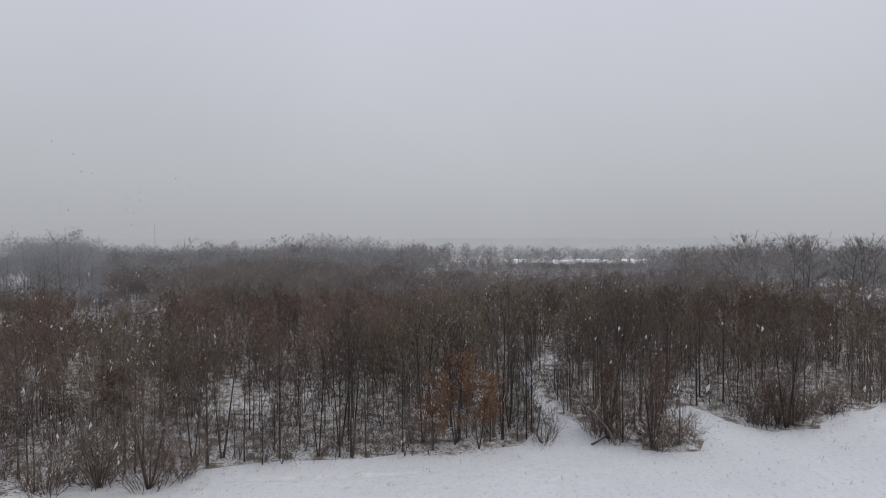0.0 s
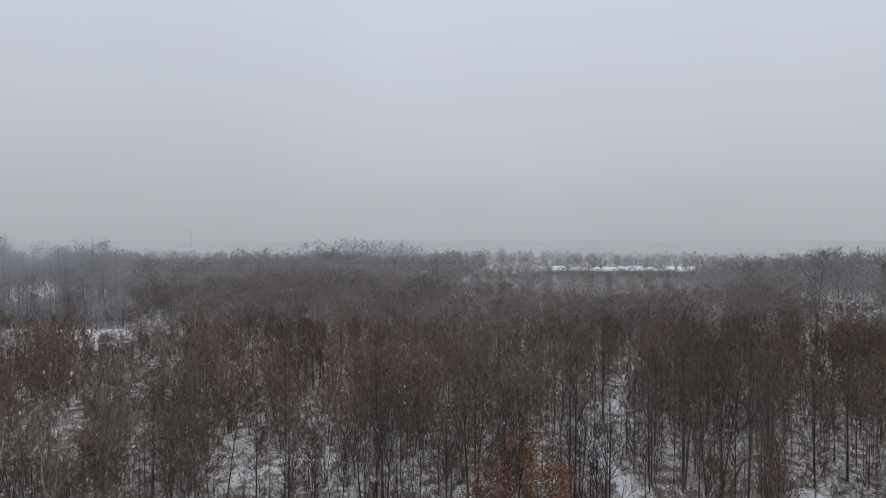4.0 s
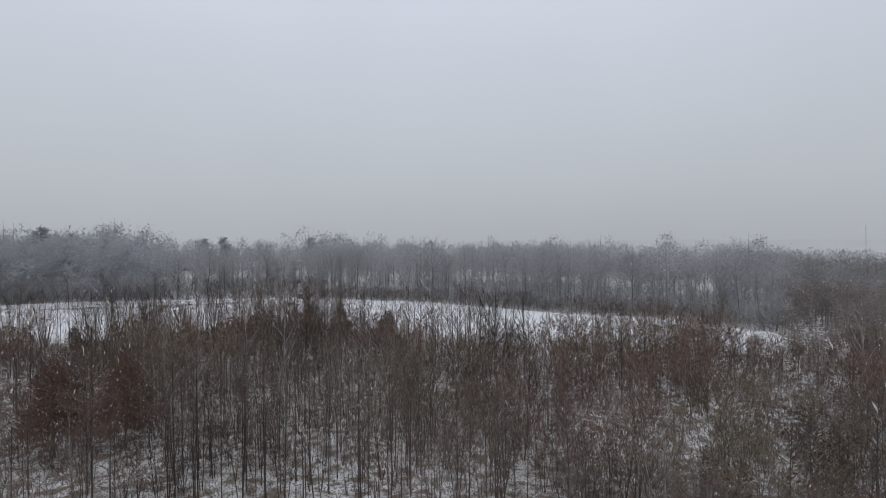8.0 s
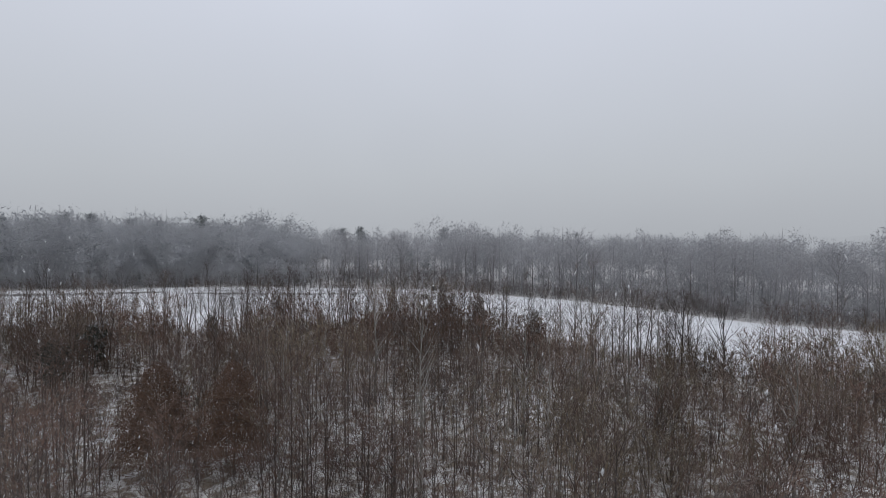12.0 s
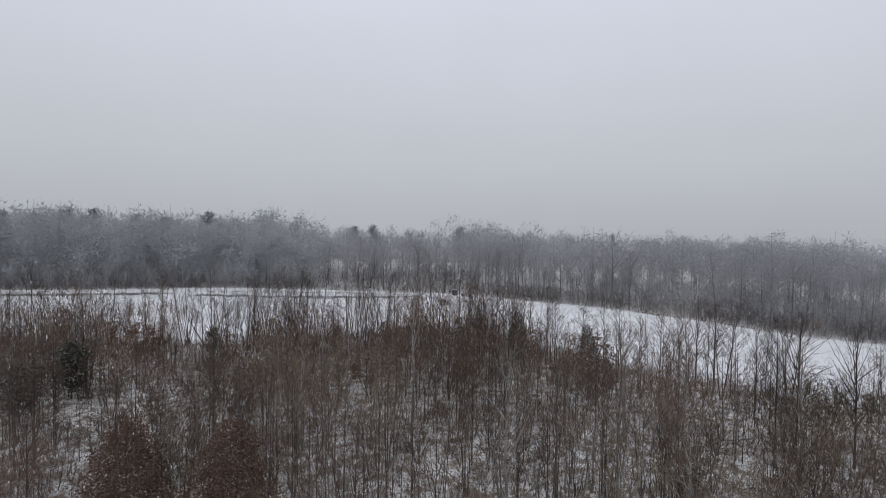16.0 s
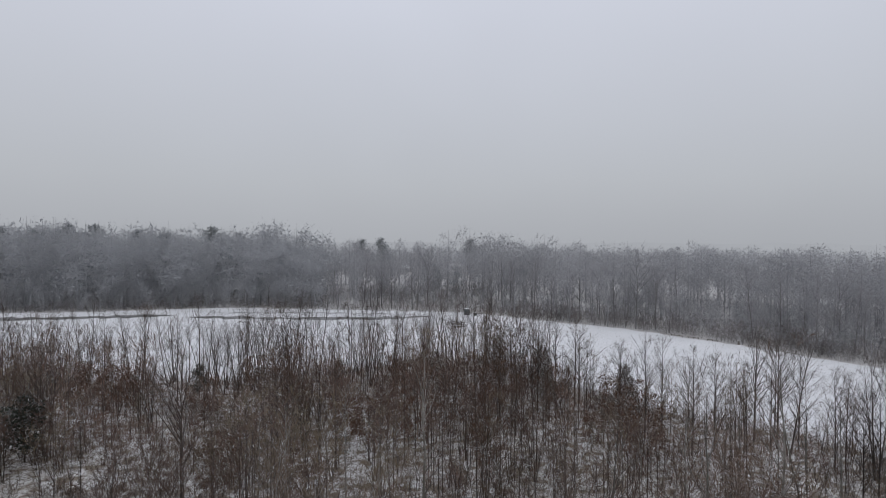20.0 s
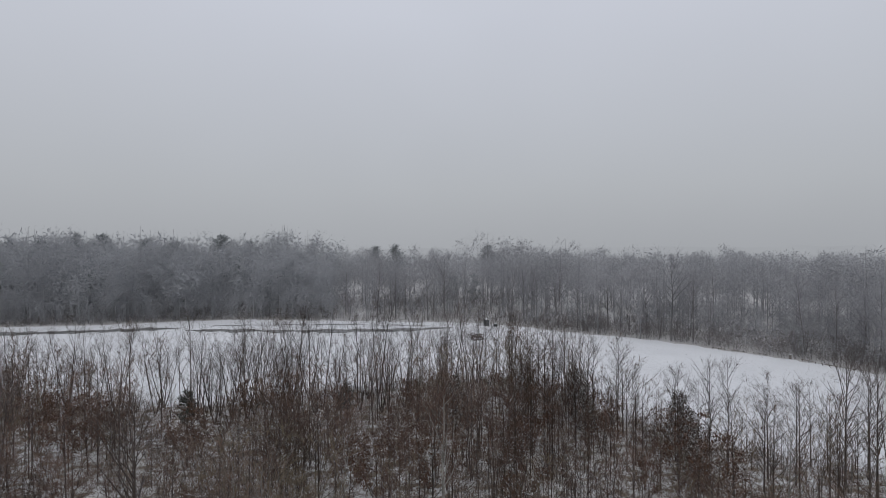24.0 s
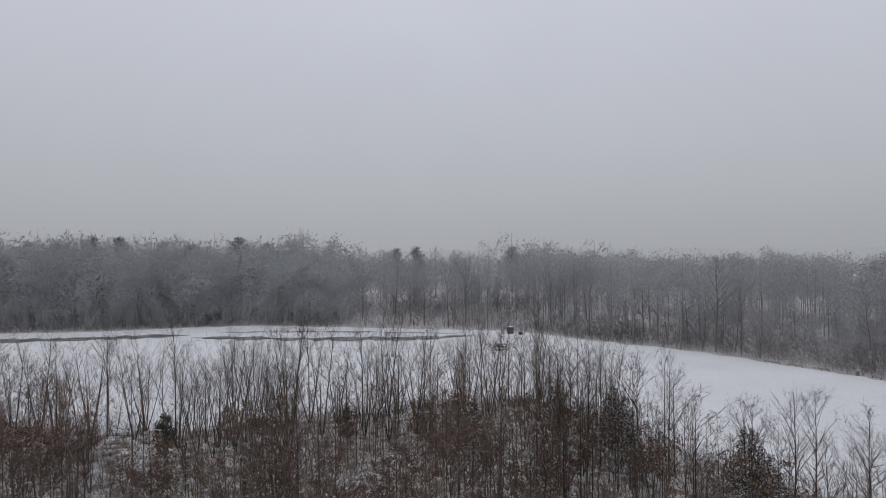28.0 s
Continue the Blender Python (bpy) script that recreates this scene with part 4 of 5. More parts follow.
for x, y, s, i in ((62.2, -1.6, 1.12, 0), (62.0, 3.4, 0.85, 1), (63.4, 1.0, 1.05, 0), (64.5, -3.0, 0.95, 1)):
    beech.thing("beech_tree", i, upright(x, y, s, 1.12, rg.uniform(0, 360)), "small beech holding orange-brown leaves at the meadow edge", "tree", "beeches by the meadow")

for x, y, s in ((66, -3.5, 1.45), (98, 30, 1.1), (40, 83, 1.0), (47, 88, 1.0), (52, 80, 1.05), (61, 92, 1.0), (60.5, 41, 1.0), (106, 52, 1.1), (33, 98, 0.9), (86, 62, 1.0), (29, 88, 0.9), (44, 95, 1.1), (55, 100, 1.0), (74, 74, 0.9), (70, 90, 0.9), (26, 104, 0.95), (38, 112, 1.0)) + tuple((18 + (k * 23.7) % 62, 78 + (k * 17.3) % 48, 0.75 + (k * 0.37) % 0.35) for k in range(22)):
    birch.thing("pale_tree", rg.randrange(5), upright(x, y, s, 1.0, rg.uniform(0, 360)), "bare tree with pale snow-streaked forking limbs", "tree", "pale barked trees")

BUSHES = [(62.5, -21, 1.5, 0), (63.5, -23.5, 1.25, 1), (65, -17, 1.5, 2), (67, -15.8, 1.2, 0), (70.5, -39.5, 1.35, 1), (70, -36.5, 1.1, 2), (72, -42.5, 1.3, 0), (52.5, 29.5, 1.3, 1),
          (53, 34, 1.15, 2), (51, 38, 1.0, 0), (54.5, 27.5, 1.0, 1), (76, -49, 1.1, 2), (81, -57, 1.0, 0), (64, -9, 0.9, 1)]
for x, y, s, i in BUSHES:
    bush.thing("shrub", i, upright(x, y, s, 1.0, rg.uniform(0, 360)), "leafless tangled thicket shrub at the edge of the meadow", "shrub", "shrubs along the meadow")
privet = Kind([shrub(98 + i, 2.6, 3.2, 16, 8, 40, 0.13) for i in range(2)], [BARK, TWIG, PRIVET_LEAF])
for x, y, s, i in ((26, 183, 1.1, 0), (31, 184.5, 1.0, 1), (37, 186, 1.15, 0), (42, 187, 1.0, 1), (47, 188.5, 0.9, 0), (61, 188.5, 1.2, 1), (58, 187.5, 1.0, 0), (16, 181, 0.9, 1)):
    privet.thing("green_shrub", i, upright(x, y, s, 1.0, rg.uniform(0, 360)), "half-evergreen shrub with dull green leaves by the field", "shrub", "green shrubs by the field")
for x, y, s, i in ((67.2, -10.5, 0.45, 0), (4, 286.5, 1.5, 1), (-1, 287.5, 1.4, 2), (9, 286, 1.3, 0), (64.5, 247, 0.8, 1), (61, 9, 0.7, 2), (60, 15, 0.7, 0), (59, 21, 0.8, 1)):
    bush_brown.thing("brown_bush", i, upright(x, y, s, 1.0, rg.uniform(0, 360)), "low rounded bush with dry orange-brown leaves in snow", "shrub", "brown bushes")
cedar = Kind([pine(191, 6.5, 0.09, 0.12, 4.6, 13, 0.4), pine(192, 5.5, 0.08, 0.12, 4.2, 12, 0.38)], [BARK, CEDAR_LEAF])
for x, y, s, i in ((-10.5, 140.2, 1.3, 0), (-12, 129, 1.4, 1), (4, 168, 0.7, 0), (29, 172, 0.65, 1)):
    cedar.thing("cedar_tree", i, upright(x, y, s, 1.0, rg.uniform(0, 360)), "small dense dark evergreen cedar among bare trees", "tree", "cedars in the wood")
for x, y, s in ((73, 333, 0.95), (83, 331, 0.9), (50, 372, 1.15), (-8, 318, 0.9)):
    low_pine.thing("pine_tree", rg.randrange(2), upright(x, y, s, 1.0, rg.uniform(0, 360)), "pine with flat snow-dusted boughs among bare trees, needles paled for haze", "tree", "pines beyond the field")
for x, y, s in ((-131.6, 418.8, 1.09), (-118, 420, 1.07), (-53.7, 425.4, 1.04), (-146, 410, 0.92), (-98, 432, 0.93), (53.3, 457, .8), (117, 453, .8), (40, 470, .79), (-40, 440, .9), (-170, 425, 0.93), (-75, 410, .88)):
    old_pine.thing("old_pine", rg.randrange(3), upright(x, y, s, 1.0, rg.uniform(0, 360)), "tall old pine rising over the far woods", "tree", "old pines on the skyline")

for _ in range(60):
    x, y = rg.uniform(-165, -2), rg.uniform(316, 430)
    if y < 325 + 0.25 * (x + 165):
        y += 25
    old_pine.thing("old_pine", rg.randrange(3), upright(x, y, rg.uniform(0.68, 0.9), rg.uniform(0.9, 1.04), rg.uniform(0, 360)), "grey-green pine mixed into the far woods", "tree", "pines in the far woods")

sycamore = Kind([dome_tree(128 + i, 22, 0.24, 11, .3, 24, 6, 2, 0.06, tip=0.08) for i in range(2)], [BARK_GREY, TWIG_OLD])
for x, y, s in ((24, 320, 0.9), (-5, 322, 1.0), (118, 262, 0.9), (148, 246, 1.0), (60, 300, 0.8), (98, 285, 0.85)):
    sycamore.thing("sycamore_tree", rg.randrange(2), upright(x, y, s, 1.0, rg.uniform(0, 360)), "tall sycamore with pale whitish bark and limbs", "tree", "pale sycamores beyond the field")

# ---- tall bare trees beyond the field, the front rows singly ----
x, y, nr = scatter(-260, 90, 400, 500, 7.6, 21)
edge = near_line(FAR_EDGE, x, y)
beyond = inside(BEYOND, x, y)
thin = np.array([noise.noise((a * 0.04, b_ * 0.04, 1.3)) for a, b_ in zip(x, y)])
beyond &= (thin < 0.25) | (x < 0)
clearing = ((x > 48) & (x < 98) & (y > 286) & (y < 362)) | ((x > -4) & (x < 30) & (y > 318) & (y < 350))
beyond &= ~clearing | (nr.rand(len(x)) < 0.5)
first = beyond & (edge > 2.5) & (edge < 18) & (x > -115)
deep = beyond & (edge < 130) & ~first
spots = np.argsort(nr.rand(first.sum()))
fx, fy = x[first], y[first]
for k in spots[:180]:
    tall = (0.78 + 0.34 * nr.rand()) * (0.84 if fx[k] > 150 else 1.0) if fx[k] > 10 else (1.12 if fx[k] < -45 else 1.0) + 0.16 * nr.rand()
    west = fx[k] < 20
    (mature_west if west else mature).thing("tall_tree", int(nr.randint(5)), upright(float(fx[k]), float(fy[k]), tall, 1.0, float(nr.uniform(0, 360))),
                 "tall bare hardwood beyond the field, twigs paled for distance haze" if west else "tall bare grey hardwood on the far side of the field", "tree", "tall trees beyond the field")
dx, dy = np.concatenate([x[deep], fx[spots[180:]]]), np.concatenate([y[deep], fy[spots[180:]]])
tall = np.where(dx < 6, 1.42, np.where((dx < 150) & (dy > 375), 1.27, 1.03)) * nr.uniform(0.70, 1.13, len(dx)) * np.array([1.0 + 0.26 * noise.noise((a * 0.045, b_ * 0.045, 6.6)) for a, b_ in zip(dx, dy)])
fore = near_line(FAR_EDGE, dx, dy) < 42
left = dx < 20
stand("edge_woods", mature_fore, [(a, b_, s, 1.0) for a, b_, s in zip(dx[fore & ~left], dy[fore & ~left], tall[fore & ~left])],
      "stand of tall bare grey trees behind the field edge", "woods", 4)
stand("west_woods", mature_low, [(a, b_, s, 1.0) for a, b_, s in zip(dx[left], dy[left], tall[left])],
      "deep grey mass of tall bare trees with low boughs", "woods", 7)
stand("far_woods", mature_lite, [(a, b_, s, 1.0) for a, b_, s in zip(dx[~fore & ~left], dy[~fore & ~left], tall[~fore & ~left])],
      "deep stand of tall bare trees beyond the field, haze in their colour", "woods", 5)
x, y, nr = scatter(-200, 90, 260, 400, 5.0, 22)
ok = inside(BEYOND, x, y) & (near_line(FAR_EDGE, x, y) < np.where(x < 20, 45, 30)) & (nr.rand(len(x)) < np.where(x < 20, 0.9, 0.32))
stand("far_saplings", Kind([light_tree(181 + i, 8 + 2 * i, 0.07, 12, 0.08, 0.26, 5, 1, 0.12) for i in range(3)], [BARK_DEEP, TWIG_DEEP]),
      [(a, b_, s, 1.0) for a, b_, s in zip(x[ok], y[ok], nr.uniform(0.5, 1.1, ok.sum()))], "grey saplings under the tall trees", "woods", 8)
x, y, nr = scatter(10, 90, 330, 400, 4.4, 47)
edge = near_line(FAR_EDGE, x, y)
ok = inside(BEYOND, x, y) & (edge > 5) & (edge < 75) & (nr.rand(len(x)) < np.where(x > 140, 0.8, 0.14))
stand("far_undergrowth", Kind([puff(271 + i, 6.5 + i, 6.5, 0.02, 7, 90, 0.16, 1.3, 0) for i in range(4)], [TWIG_FORE, TWIG_FORE]),
      [(a, b_, s, 1.0) for a, b_, s in zip(x[ok], y[ok], nr.uniform(0.6, 1.2, ok.sum()))], "grey undergrowth beneath the tall trees", "brush", 31)
x, y, nr = scatter(-180, 285, 24, 345, 3.0, 25)
edge = near_line(FAR_EDGE, x, y)
ok = inside(BEYOND, x, y) & (edge > 0.8) & (edge < 14)
stand("west_thicket", Kind([light_tree(185 + i, 6 + 1.5 * i, 0.05, 13, 0.03, 0.27, 5, 2, 0.11) for i in range(3)], [TWIG_HAZE_LOW, TWIG_HAZE_LOW]),
      [(a, b_, s, 1.0) for a, b_, s in zip(x[ok], y[ok], nr.uniform(0.6, 1.4, ok.sum()))], "grey thicket at the foot of the tall woods, paled for haze", "brush", 9)
x, y, nr = scatter(-200, 90, 260, 400, 2.7, 23)
edge = near_line(FAR_EDGE, x, y)
ok = inside(BEYOND, x, y) & ((edge < 8) | ((edge < 45) & (nr.rand(len(x)) < np.where(x > 95, 0.6, 0.4))) | ((x < 20) & (edge < 40) & (nr.rand(len(x)) < 0.75)))
stand("field_brush", bramble_old, [(a, b_, s, h) for a, b_, s, h in zip(x[ok], y[ok], nr.uniform(0.5, 1.3, ok.sum()), nr.uniform(0.7, 1.5, ok.sum()))],
      "band of grey leafless brush along the far field edge", "brush", 6)

x, y, nr = scatter(60, 90, 200, 300, 2.5, 26)
edge = near_line(FAR_EDGE, x, y)
ok = inside(BEYOND, x, y) & (edge > 0.6) & (nr.rand(len(x)) < np.where(x < 95, 0.3, 0.85) * np.exp(-(edge / 13) ** 2))
stand("edge_thicket", Kind([dome_tree(241 + i, 4.4 + 0.9 * i, 0.05, 4.6, 0.03, 14, 5, 2, 0.085, tip=0.17, thin=True, stems=3) for i in range(3)], [BARK_OLD, TWIG_BRUSH]),
      [(a, b_, s, 1.0) for a, b_, s in zip(x[ok], y[ok], nr.uniform(0.5, 1.25, ok.sum()))] + [(nr.uniform(-5, 100), nr.uniform(318, 352), nr.uniform(0.8, 1.6), 1.0) for _ in range(170)], "dense grey-brown thicket along the far field edge", "brush", 27)

# ---- the young wood ----
x, y, nr = scatter(-75, -95, 205, 200, 2.35, 31)
keep = ~open_ground(x, y) & ~inside(BEYOND, x, y)
keep &= (y > 74 - 0.35 * x) | (x > 48)
gaps = np.array([noise.noise((a * 0.05, b_ * 0.05, 3.1)) + 0.6 * noise.noise((a * 0.14, b_ * 0.14, 7.7)) for a, b_ in zip(x, y)])
keep &= gaps < np.where((x > 66) & (y > 80) & (y < 140), 0.08, 0.2)
keep &= ~((x > 62) & (y < 112) & (near_line(MEADOW[2:24], x, y) > 22) & (nr.rand(len(x)) < 0.4))
keep &= ~((x > 66) & (y > 118) & (y < 170) & (near_line(FIELD[21:], x, y) < 16) & (nr.rand(len(x)) < 0.86))
keep &= ~((x < 66) & (near_line(FIELD[21:], x, y) < 13) & (nr.rand(len(x)) < 0.5))
keep &= ~((y > 72) & (x < 120) & (nr.rand(len(x)) < np.where(y < 116, 0.3, 0.25)))
keep &= ~((x > 60) & (x < 105) & (y > -10) & (y < 34) & (nr.rand(len(x)) < 0.3))
hue = np.array([noise.noise((a * 0.035, b_ * 0.035, 9.4)) for a, b_ in zip(x, y)]) + nr.uniform(-0.25, 0.25, len(x)) + np.where(np.hypot(x - 104, y - 34) < 22, 0.22, 0.0)
keep &= ~((x < 8) & (y > 98) & (y < 140) & (gaps > -0.05))
keep &= ~((x < 15) & (y > 98) & (y < 127) & (gaps > -0.22))
keep &= ~((x < 0) & (y > 127) & (nr.rand(len(x)) < 0.35))
x, y, hue = x[keep], y[keep], hue[keep]
hue = np.where((y > 118) & (x < 14), hue * 0.5 + 0.04, np.where((y > 112) & (x < 62), hue + 0.08, hue))
keep2 = ~((near_line(MEADOW[2:24], x, y) < 15) & (y < 46) & (nr.rand(len(x)) < 0.28))
x, y, hue = x[keep2], y[keep2], hue[keep2]
size = nr.uniform(0.66, 1.1, len(x)) * np.where(low_growth(x, y), 0.58, 1.0)
size *= np.where((x > 60) & (x < 96) & (y > 26) & (y < 112) & (near_line(MEADOW[2:24], x, y) > 13), 0.74, 1.0)
size *= np.where((x > 80) & (x < 150) & (y > 0.76 * (x - 22) + 5) & (y < 0.93 * (x - 22) + 6), 0.74, 1.0)
near_field = near_line(FIELD[21:], x, y)
near_meadow = near_line(MEADOW[2:24], x, y)
front = ((near_field < 15) & (x < 110) & (y > 120)) | ((near_meadow < 7) & (y > -60) & (y < 48))
order = np.argsort(np.minimum(near_field, near_meadow * 1.3))
single = [k for k in order if front[k]][:300]
for k in single:
    shape = (4, 5, 10, 11, 11, 8)[nr.randint(6)] if y[k] < 60 else (0, 1, 2, 3, 4, 8)[nr.randint(6)] if x[k] > 58 else (2, 6, 7, 8, 9, 10, 7, 6)[nr.randint(8)]
    young.thing("young_tree", shape, upright(float(x[k]), float(y[k]), float(size[k]), 1.0, float(nr.uniform(0, 360))),
                "tall slender bare young tree with dark bark and fine twigs", "tree", "young trees of the wood")
rest = np.ones(len(x), bool)
rest[single] = False
near = rest & (x < 140)
poles = (x > 58) & (y < 72)
for kind, name, pick, lab in ((pole_grey, "pole_woods", poles & (hue > -0.12) & (hue < 0.24), "close stand of thin grey-brown pole trees"),
                              (pole_red, "red_pole_woods", poles & (hue >= 0.24), "close stand of thin pole trees with reddish crowns"),
                              (pole_olive, "olive_pole_woods", poles & (hue <= -0.12), "close stand of thin pole trees with olive-brown crowns"),
                              (young_grey, "young_woods", ~poles & (hue > -0.12) & (hue < 0.2), "dense stand of slender grey-brown leafless young trees"),
                              (young_red, "red_young_woods", ~poles & (hue >= 0.2), "dense stand of young trees with reddish twigs"),
                              (young_olive, "olive_young_woods", ~poles & (hue <= -0.12), "dense stand of young trees with olive-brown twigs")):
    sel = near & pick
    stand(name, kind, list(zip(x[sel], y[sel], size[sel], np.ones(sel.sum()))), lab, "woods", 11)
sel = rest & (x >= 140) & (nr.rand(len(x)) < 0.6)
stand("middle_woods", mid_young, list(zip(x[sel], y[sel], size[sel], np.ones(sel.sum()))), "wood of bare young trees further off", "woods", 12)
x, y, nr = scatter(-70, -70, 150, 198, 1.9, 33)
ok = ~open_ground(x, y) & ~inside(BEYOND, x, y) & ((y > 74 - 0.35 * x) | (x > 48)) & (nr.rand(len(x)) < 0.85)
x, y = x[ok], y[ok]
lush = np.array([noise.noise((a * 0.07, b_ * 0.07, 2.2)) for a, b_ in zip(x, y)]) + nr.uniform(-0.3, 0.3, len(x))
lush += np.where((near_line(FIELD[21:], x, y) < 6) | (near_line(MEADOW[2:24], x, y) < 5), 0.35, 0.0)
tallw = lush > 0.12
stand("underbrush", brush, [(a, b_, s, h) for a, b_, s, h in zip(x[~tallw], y[~tallw], nr.uniform(0.5, 1.3, len(x)), nr.uniform(0.6, 1.3, len(x)))],
      "dry brown underbrush and dead weeds in the snow", "brush", 13)
stand("brambles", bramble, [(a, b_, s, h) for a, b_, s, h in zip(x[tallw], y[tallw], nr.uniform(0.6, 1.2, len(x)), nr.uniform(0.6, 1.3, len(x)))],
      "thickets of leafless brambles and saplings in the wood", "brush", 17)

x, y, nr = scatter(-60, 118, 105, 192, 2.6, 35)
edge = near_line(FIELD[21:], x, y)
ok = ~inside(FIELD, x, y) & ~inside(BEYOND, x, y) & (edge < 50) & (nr.rand(len(x)) < np.where(edge < 7, 0.5, 0.2))
stand("field_thicket", young_olive, [(a, b_, s, 1.0) for a, b_, s in zip(x[ok], y[ok], nr.uniform(0.28, 0.6, ok.sum()))],
      "dense leafless saplings and brush along the near field edge", "brush", 18)
x, y, nr = scatter(-60, 112, 112, 194, 1.9, 45)
edge = near_line(FIELD[21:], x, y)
ok = ~inside(FIELD, x, y) & ~inside(BEYOND, x, y) & (nr.rand(len(x)) < np.where((x > 62) & (y < 172), 0.75 * np.exp(-(edge / 13) ** 2), np.where(x > 38, 0.3, 0.6) * np.exp(-(edge / 6) ** 2)))
stand("bank_brush", Kind([dome_tree(251 + i, 2.2 + 0.5 * i, 0.04, 2.8, 0.03, 10, 4, 1, 0.045, tip=0.26, thin=True, stems=3) for i in range(4)], [BARK, TWIG]),
      [(a, b_, s, 1.0) for a, b_, s in zip(x[ok], y[ok], nr.uniform(0.6, 1.3, ok.sum()))], "dense low brown brush on the bank beside the field", "brush", 29)
x, y, nr = scatter(48, -75, 112, 62, 2.0, 46)
edge = near_line(MEADOW[2:24], x, y)
ok = ~open_ground(x, y) & (nr.rand(len(x)) < np.where(edge < 4, 0.8, 0.5)) & (edge < 34)
mix = nr.rand(len(x)) < 0.5
for name, mat, pick, lab in (("edge_brush", TWIG_OLIVE, mix, "olive-brown underbrush between the trunks by the meadow"), ("brown_edge_brush", TWIG_RED, ~mix, "reddish-brown underbrush between the trunks by the meadow")):
    sel = ok & pick
    stand(name, Kind([dome_tree(261 + i, 1.7 + 0.5 * i, 0.04, 2.4 + 0.2 * i, 0.03, 10, 4, 1, 0.036, tip=0.26, thin=True, stems=3) for i in range(4)], [BARK, mat]),
          [(a, b_, s, 1.0) for a, b_, s in zip(x[sel], y[sel], nr.uniform(0.6, 1.35, sel.sum()))], lab, "brush", 30)
x, y, nr = scatter(46, -70, 90, 50, 0.8, 36)
edge = near_line(MEADOW[2:24], x, y)
ok = (edge < 14) & inside(MEADOW, x, y) & (nr.rand(len(x)) < 0.75 * np.exp(-edge / 1.6) + 0.012)
stand("grass_tufts", brush, [(a, b_, s, h) for a, b_, s, h in zip(x[ok], y[ok], nr.uniform(0.12, 0.4, ok.sum()), nr.uniform(0.5, 1.2, ok.sum()))],
      "brown grass tips poking through the meadow snow", "grass", 19)

x, y, nr = scatter(-60, 150, 74, 194, 2.9, 37)
edge = near_line(FIELD[21:], x, y)
ok = ~inside(FIELD, x, y) & (edge < 17) & (nr.rand(len(x)) < 0.16)
stand("belt_woods", young_grey, [(a, b_, s, 1.0) for a, b_, s in zip(x[ok], y[ok], nr.uniform(0.75, 1.12, ok.sum()))],
      "slender bare trees standing against the snowy field", "woods", 20)

def bushy(seed, h, w):
    return grown(seed, h, 0.05, 0.10, w, 20, 5, 3, 0.042, stems=3, splay=0.2, angles=(25, 70), belly=0.5)


x, y, nr = scatter(-60, -80, 150, 186, 3.9, 38)
ok = ~open_ground(x, y) & ~inside(BEYOND, x, y) & ((y > 74 - 0.35 * x) | (x > 48))
drift = np.array([noise.noise((a * 0.03, b_ * 0.03, 5.5)) for a, b_ in zip(x, y)]) + nr.uniform(-0.22, 0.22, len(x))
ok &= ((y < 108) & (x > 52) & (near_line(MEADOW[2:24], x, y) > 16) & (drift > -0.42)) | ((near_line(MEADOW[2:24], x, y) > 22) & (drift > 0.14) & (x < 70)) | ((y > 122) & (x < 72) & (drift > np.where(x < 22, 0.22, -0.08)))
x, y, drift = x[ok], y[ok], drift[ok]
tint = np.array([noise.noise((a * 0.045, b_ * 0.045, 12.5)) for a, b_ in zip(x, y)]) + nr.uniform(-0.2, 0.2, len(x)) + np.where((x > 60) & (y < 80), 0.1, 0.0) + np.where(np.hypot(x - 104, y - 34) < 22, 0.3, 0.0)
for name, mats, pick, lab in (("grey_scrub", [BARK, TWIG], (tint > -0.12) & (tint < 0.2), "bushy grey-brown leafless scrub trees"),
                              ("red_scrub", [BARK, TWIG_RED], tint >= 0.2, "bushy scrub trees with dense reddish twigs"),
                              ("olive_scrub", [BARK, TWIG_OLIVE], tint <= -0.12, "bushy scrub trees with olive-brown twigs")):
    kind = Kind([bushy(201 + i, 6.5 + i, 4.6 + 0.6 * i) for i in range(4)], mats)
    big = np.where(low_growth(x[pick], y[pick]), 0.62, 1.12)
    stand(name, kind, list(zip(x[pick], y[pick], big * nr.uniform(0.75, 1.25, pick.sum()), nr.uniform(0.85, 1.1, pick.sum()))), lab, "woods", 21)

x, y, nr = scatter(-45, -70, 118, 176, 3.0, 39)
ok = ~open_ground(x, y) & ~inside(BEYOND, x, y) & ((y > 72 - 0.35 * x) | (x > 48)) & (near_line(FIELD[21:], x, y) > 4)
clump = np.array([noise.noise((a * 0.09, b_ * 0.09, 15.5)) for a, b_ in zip(x, y)]) + nr.uniform(-0.3, 0.3, len(x))
ok &= clump > np.where((y > 126) & (x < 66), np.where((y > 138) & (x < 30), 0.12, 0.0), np.where((x < 14) & (y > 100), -0.3, np.where((y > 60) & (x < 56) & (y < 116), -0.2, np.where(near_line(MEADOW[2:24], x, y) < 18, -0.15, np.where((x > 64) & (y > 30) & (y < 95), -0.2, 0.0)))))
x, y = np.append(x[ok], nr.uniform(-10, 34, 150)), np.append(y[ok], nr.uniform(74, 93, 150))
x, y = np.append(x, nr.uniform(-20, 15, 130)), np.append(y, nr.uniform(99, 127, 130))
x, y = np.append(x, nr.uniform(29, 47, 40)), np.append(y, nr.uniform(106, 124, 40))
x, y = np.append(x, nr.uniform(-10, 32, 80)), np.append(y, nr.uniform(139, 163, 80))
belt = nr.uniform(106, 160, 130)
x, y = np.append(x, belt), np.append(y, (belt - 22) * nr.uniform(0.6, 0.8, 130) + 3)
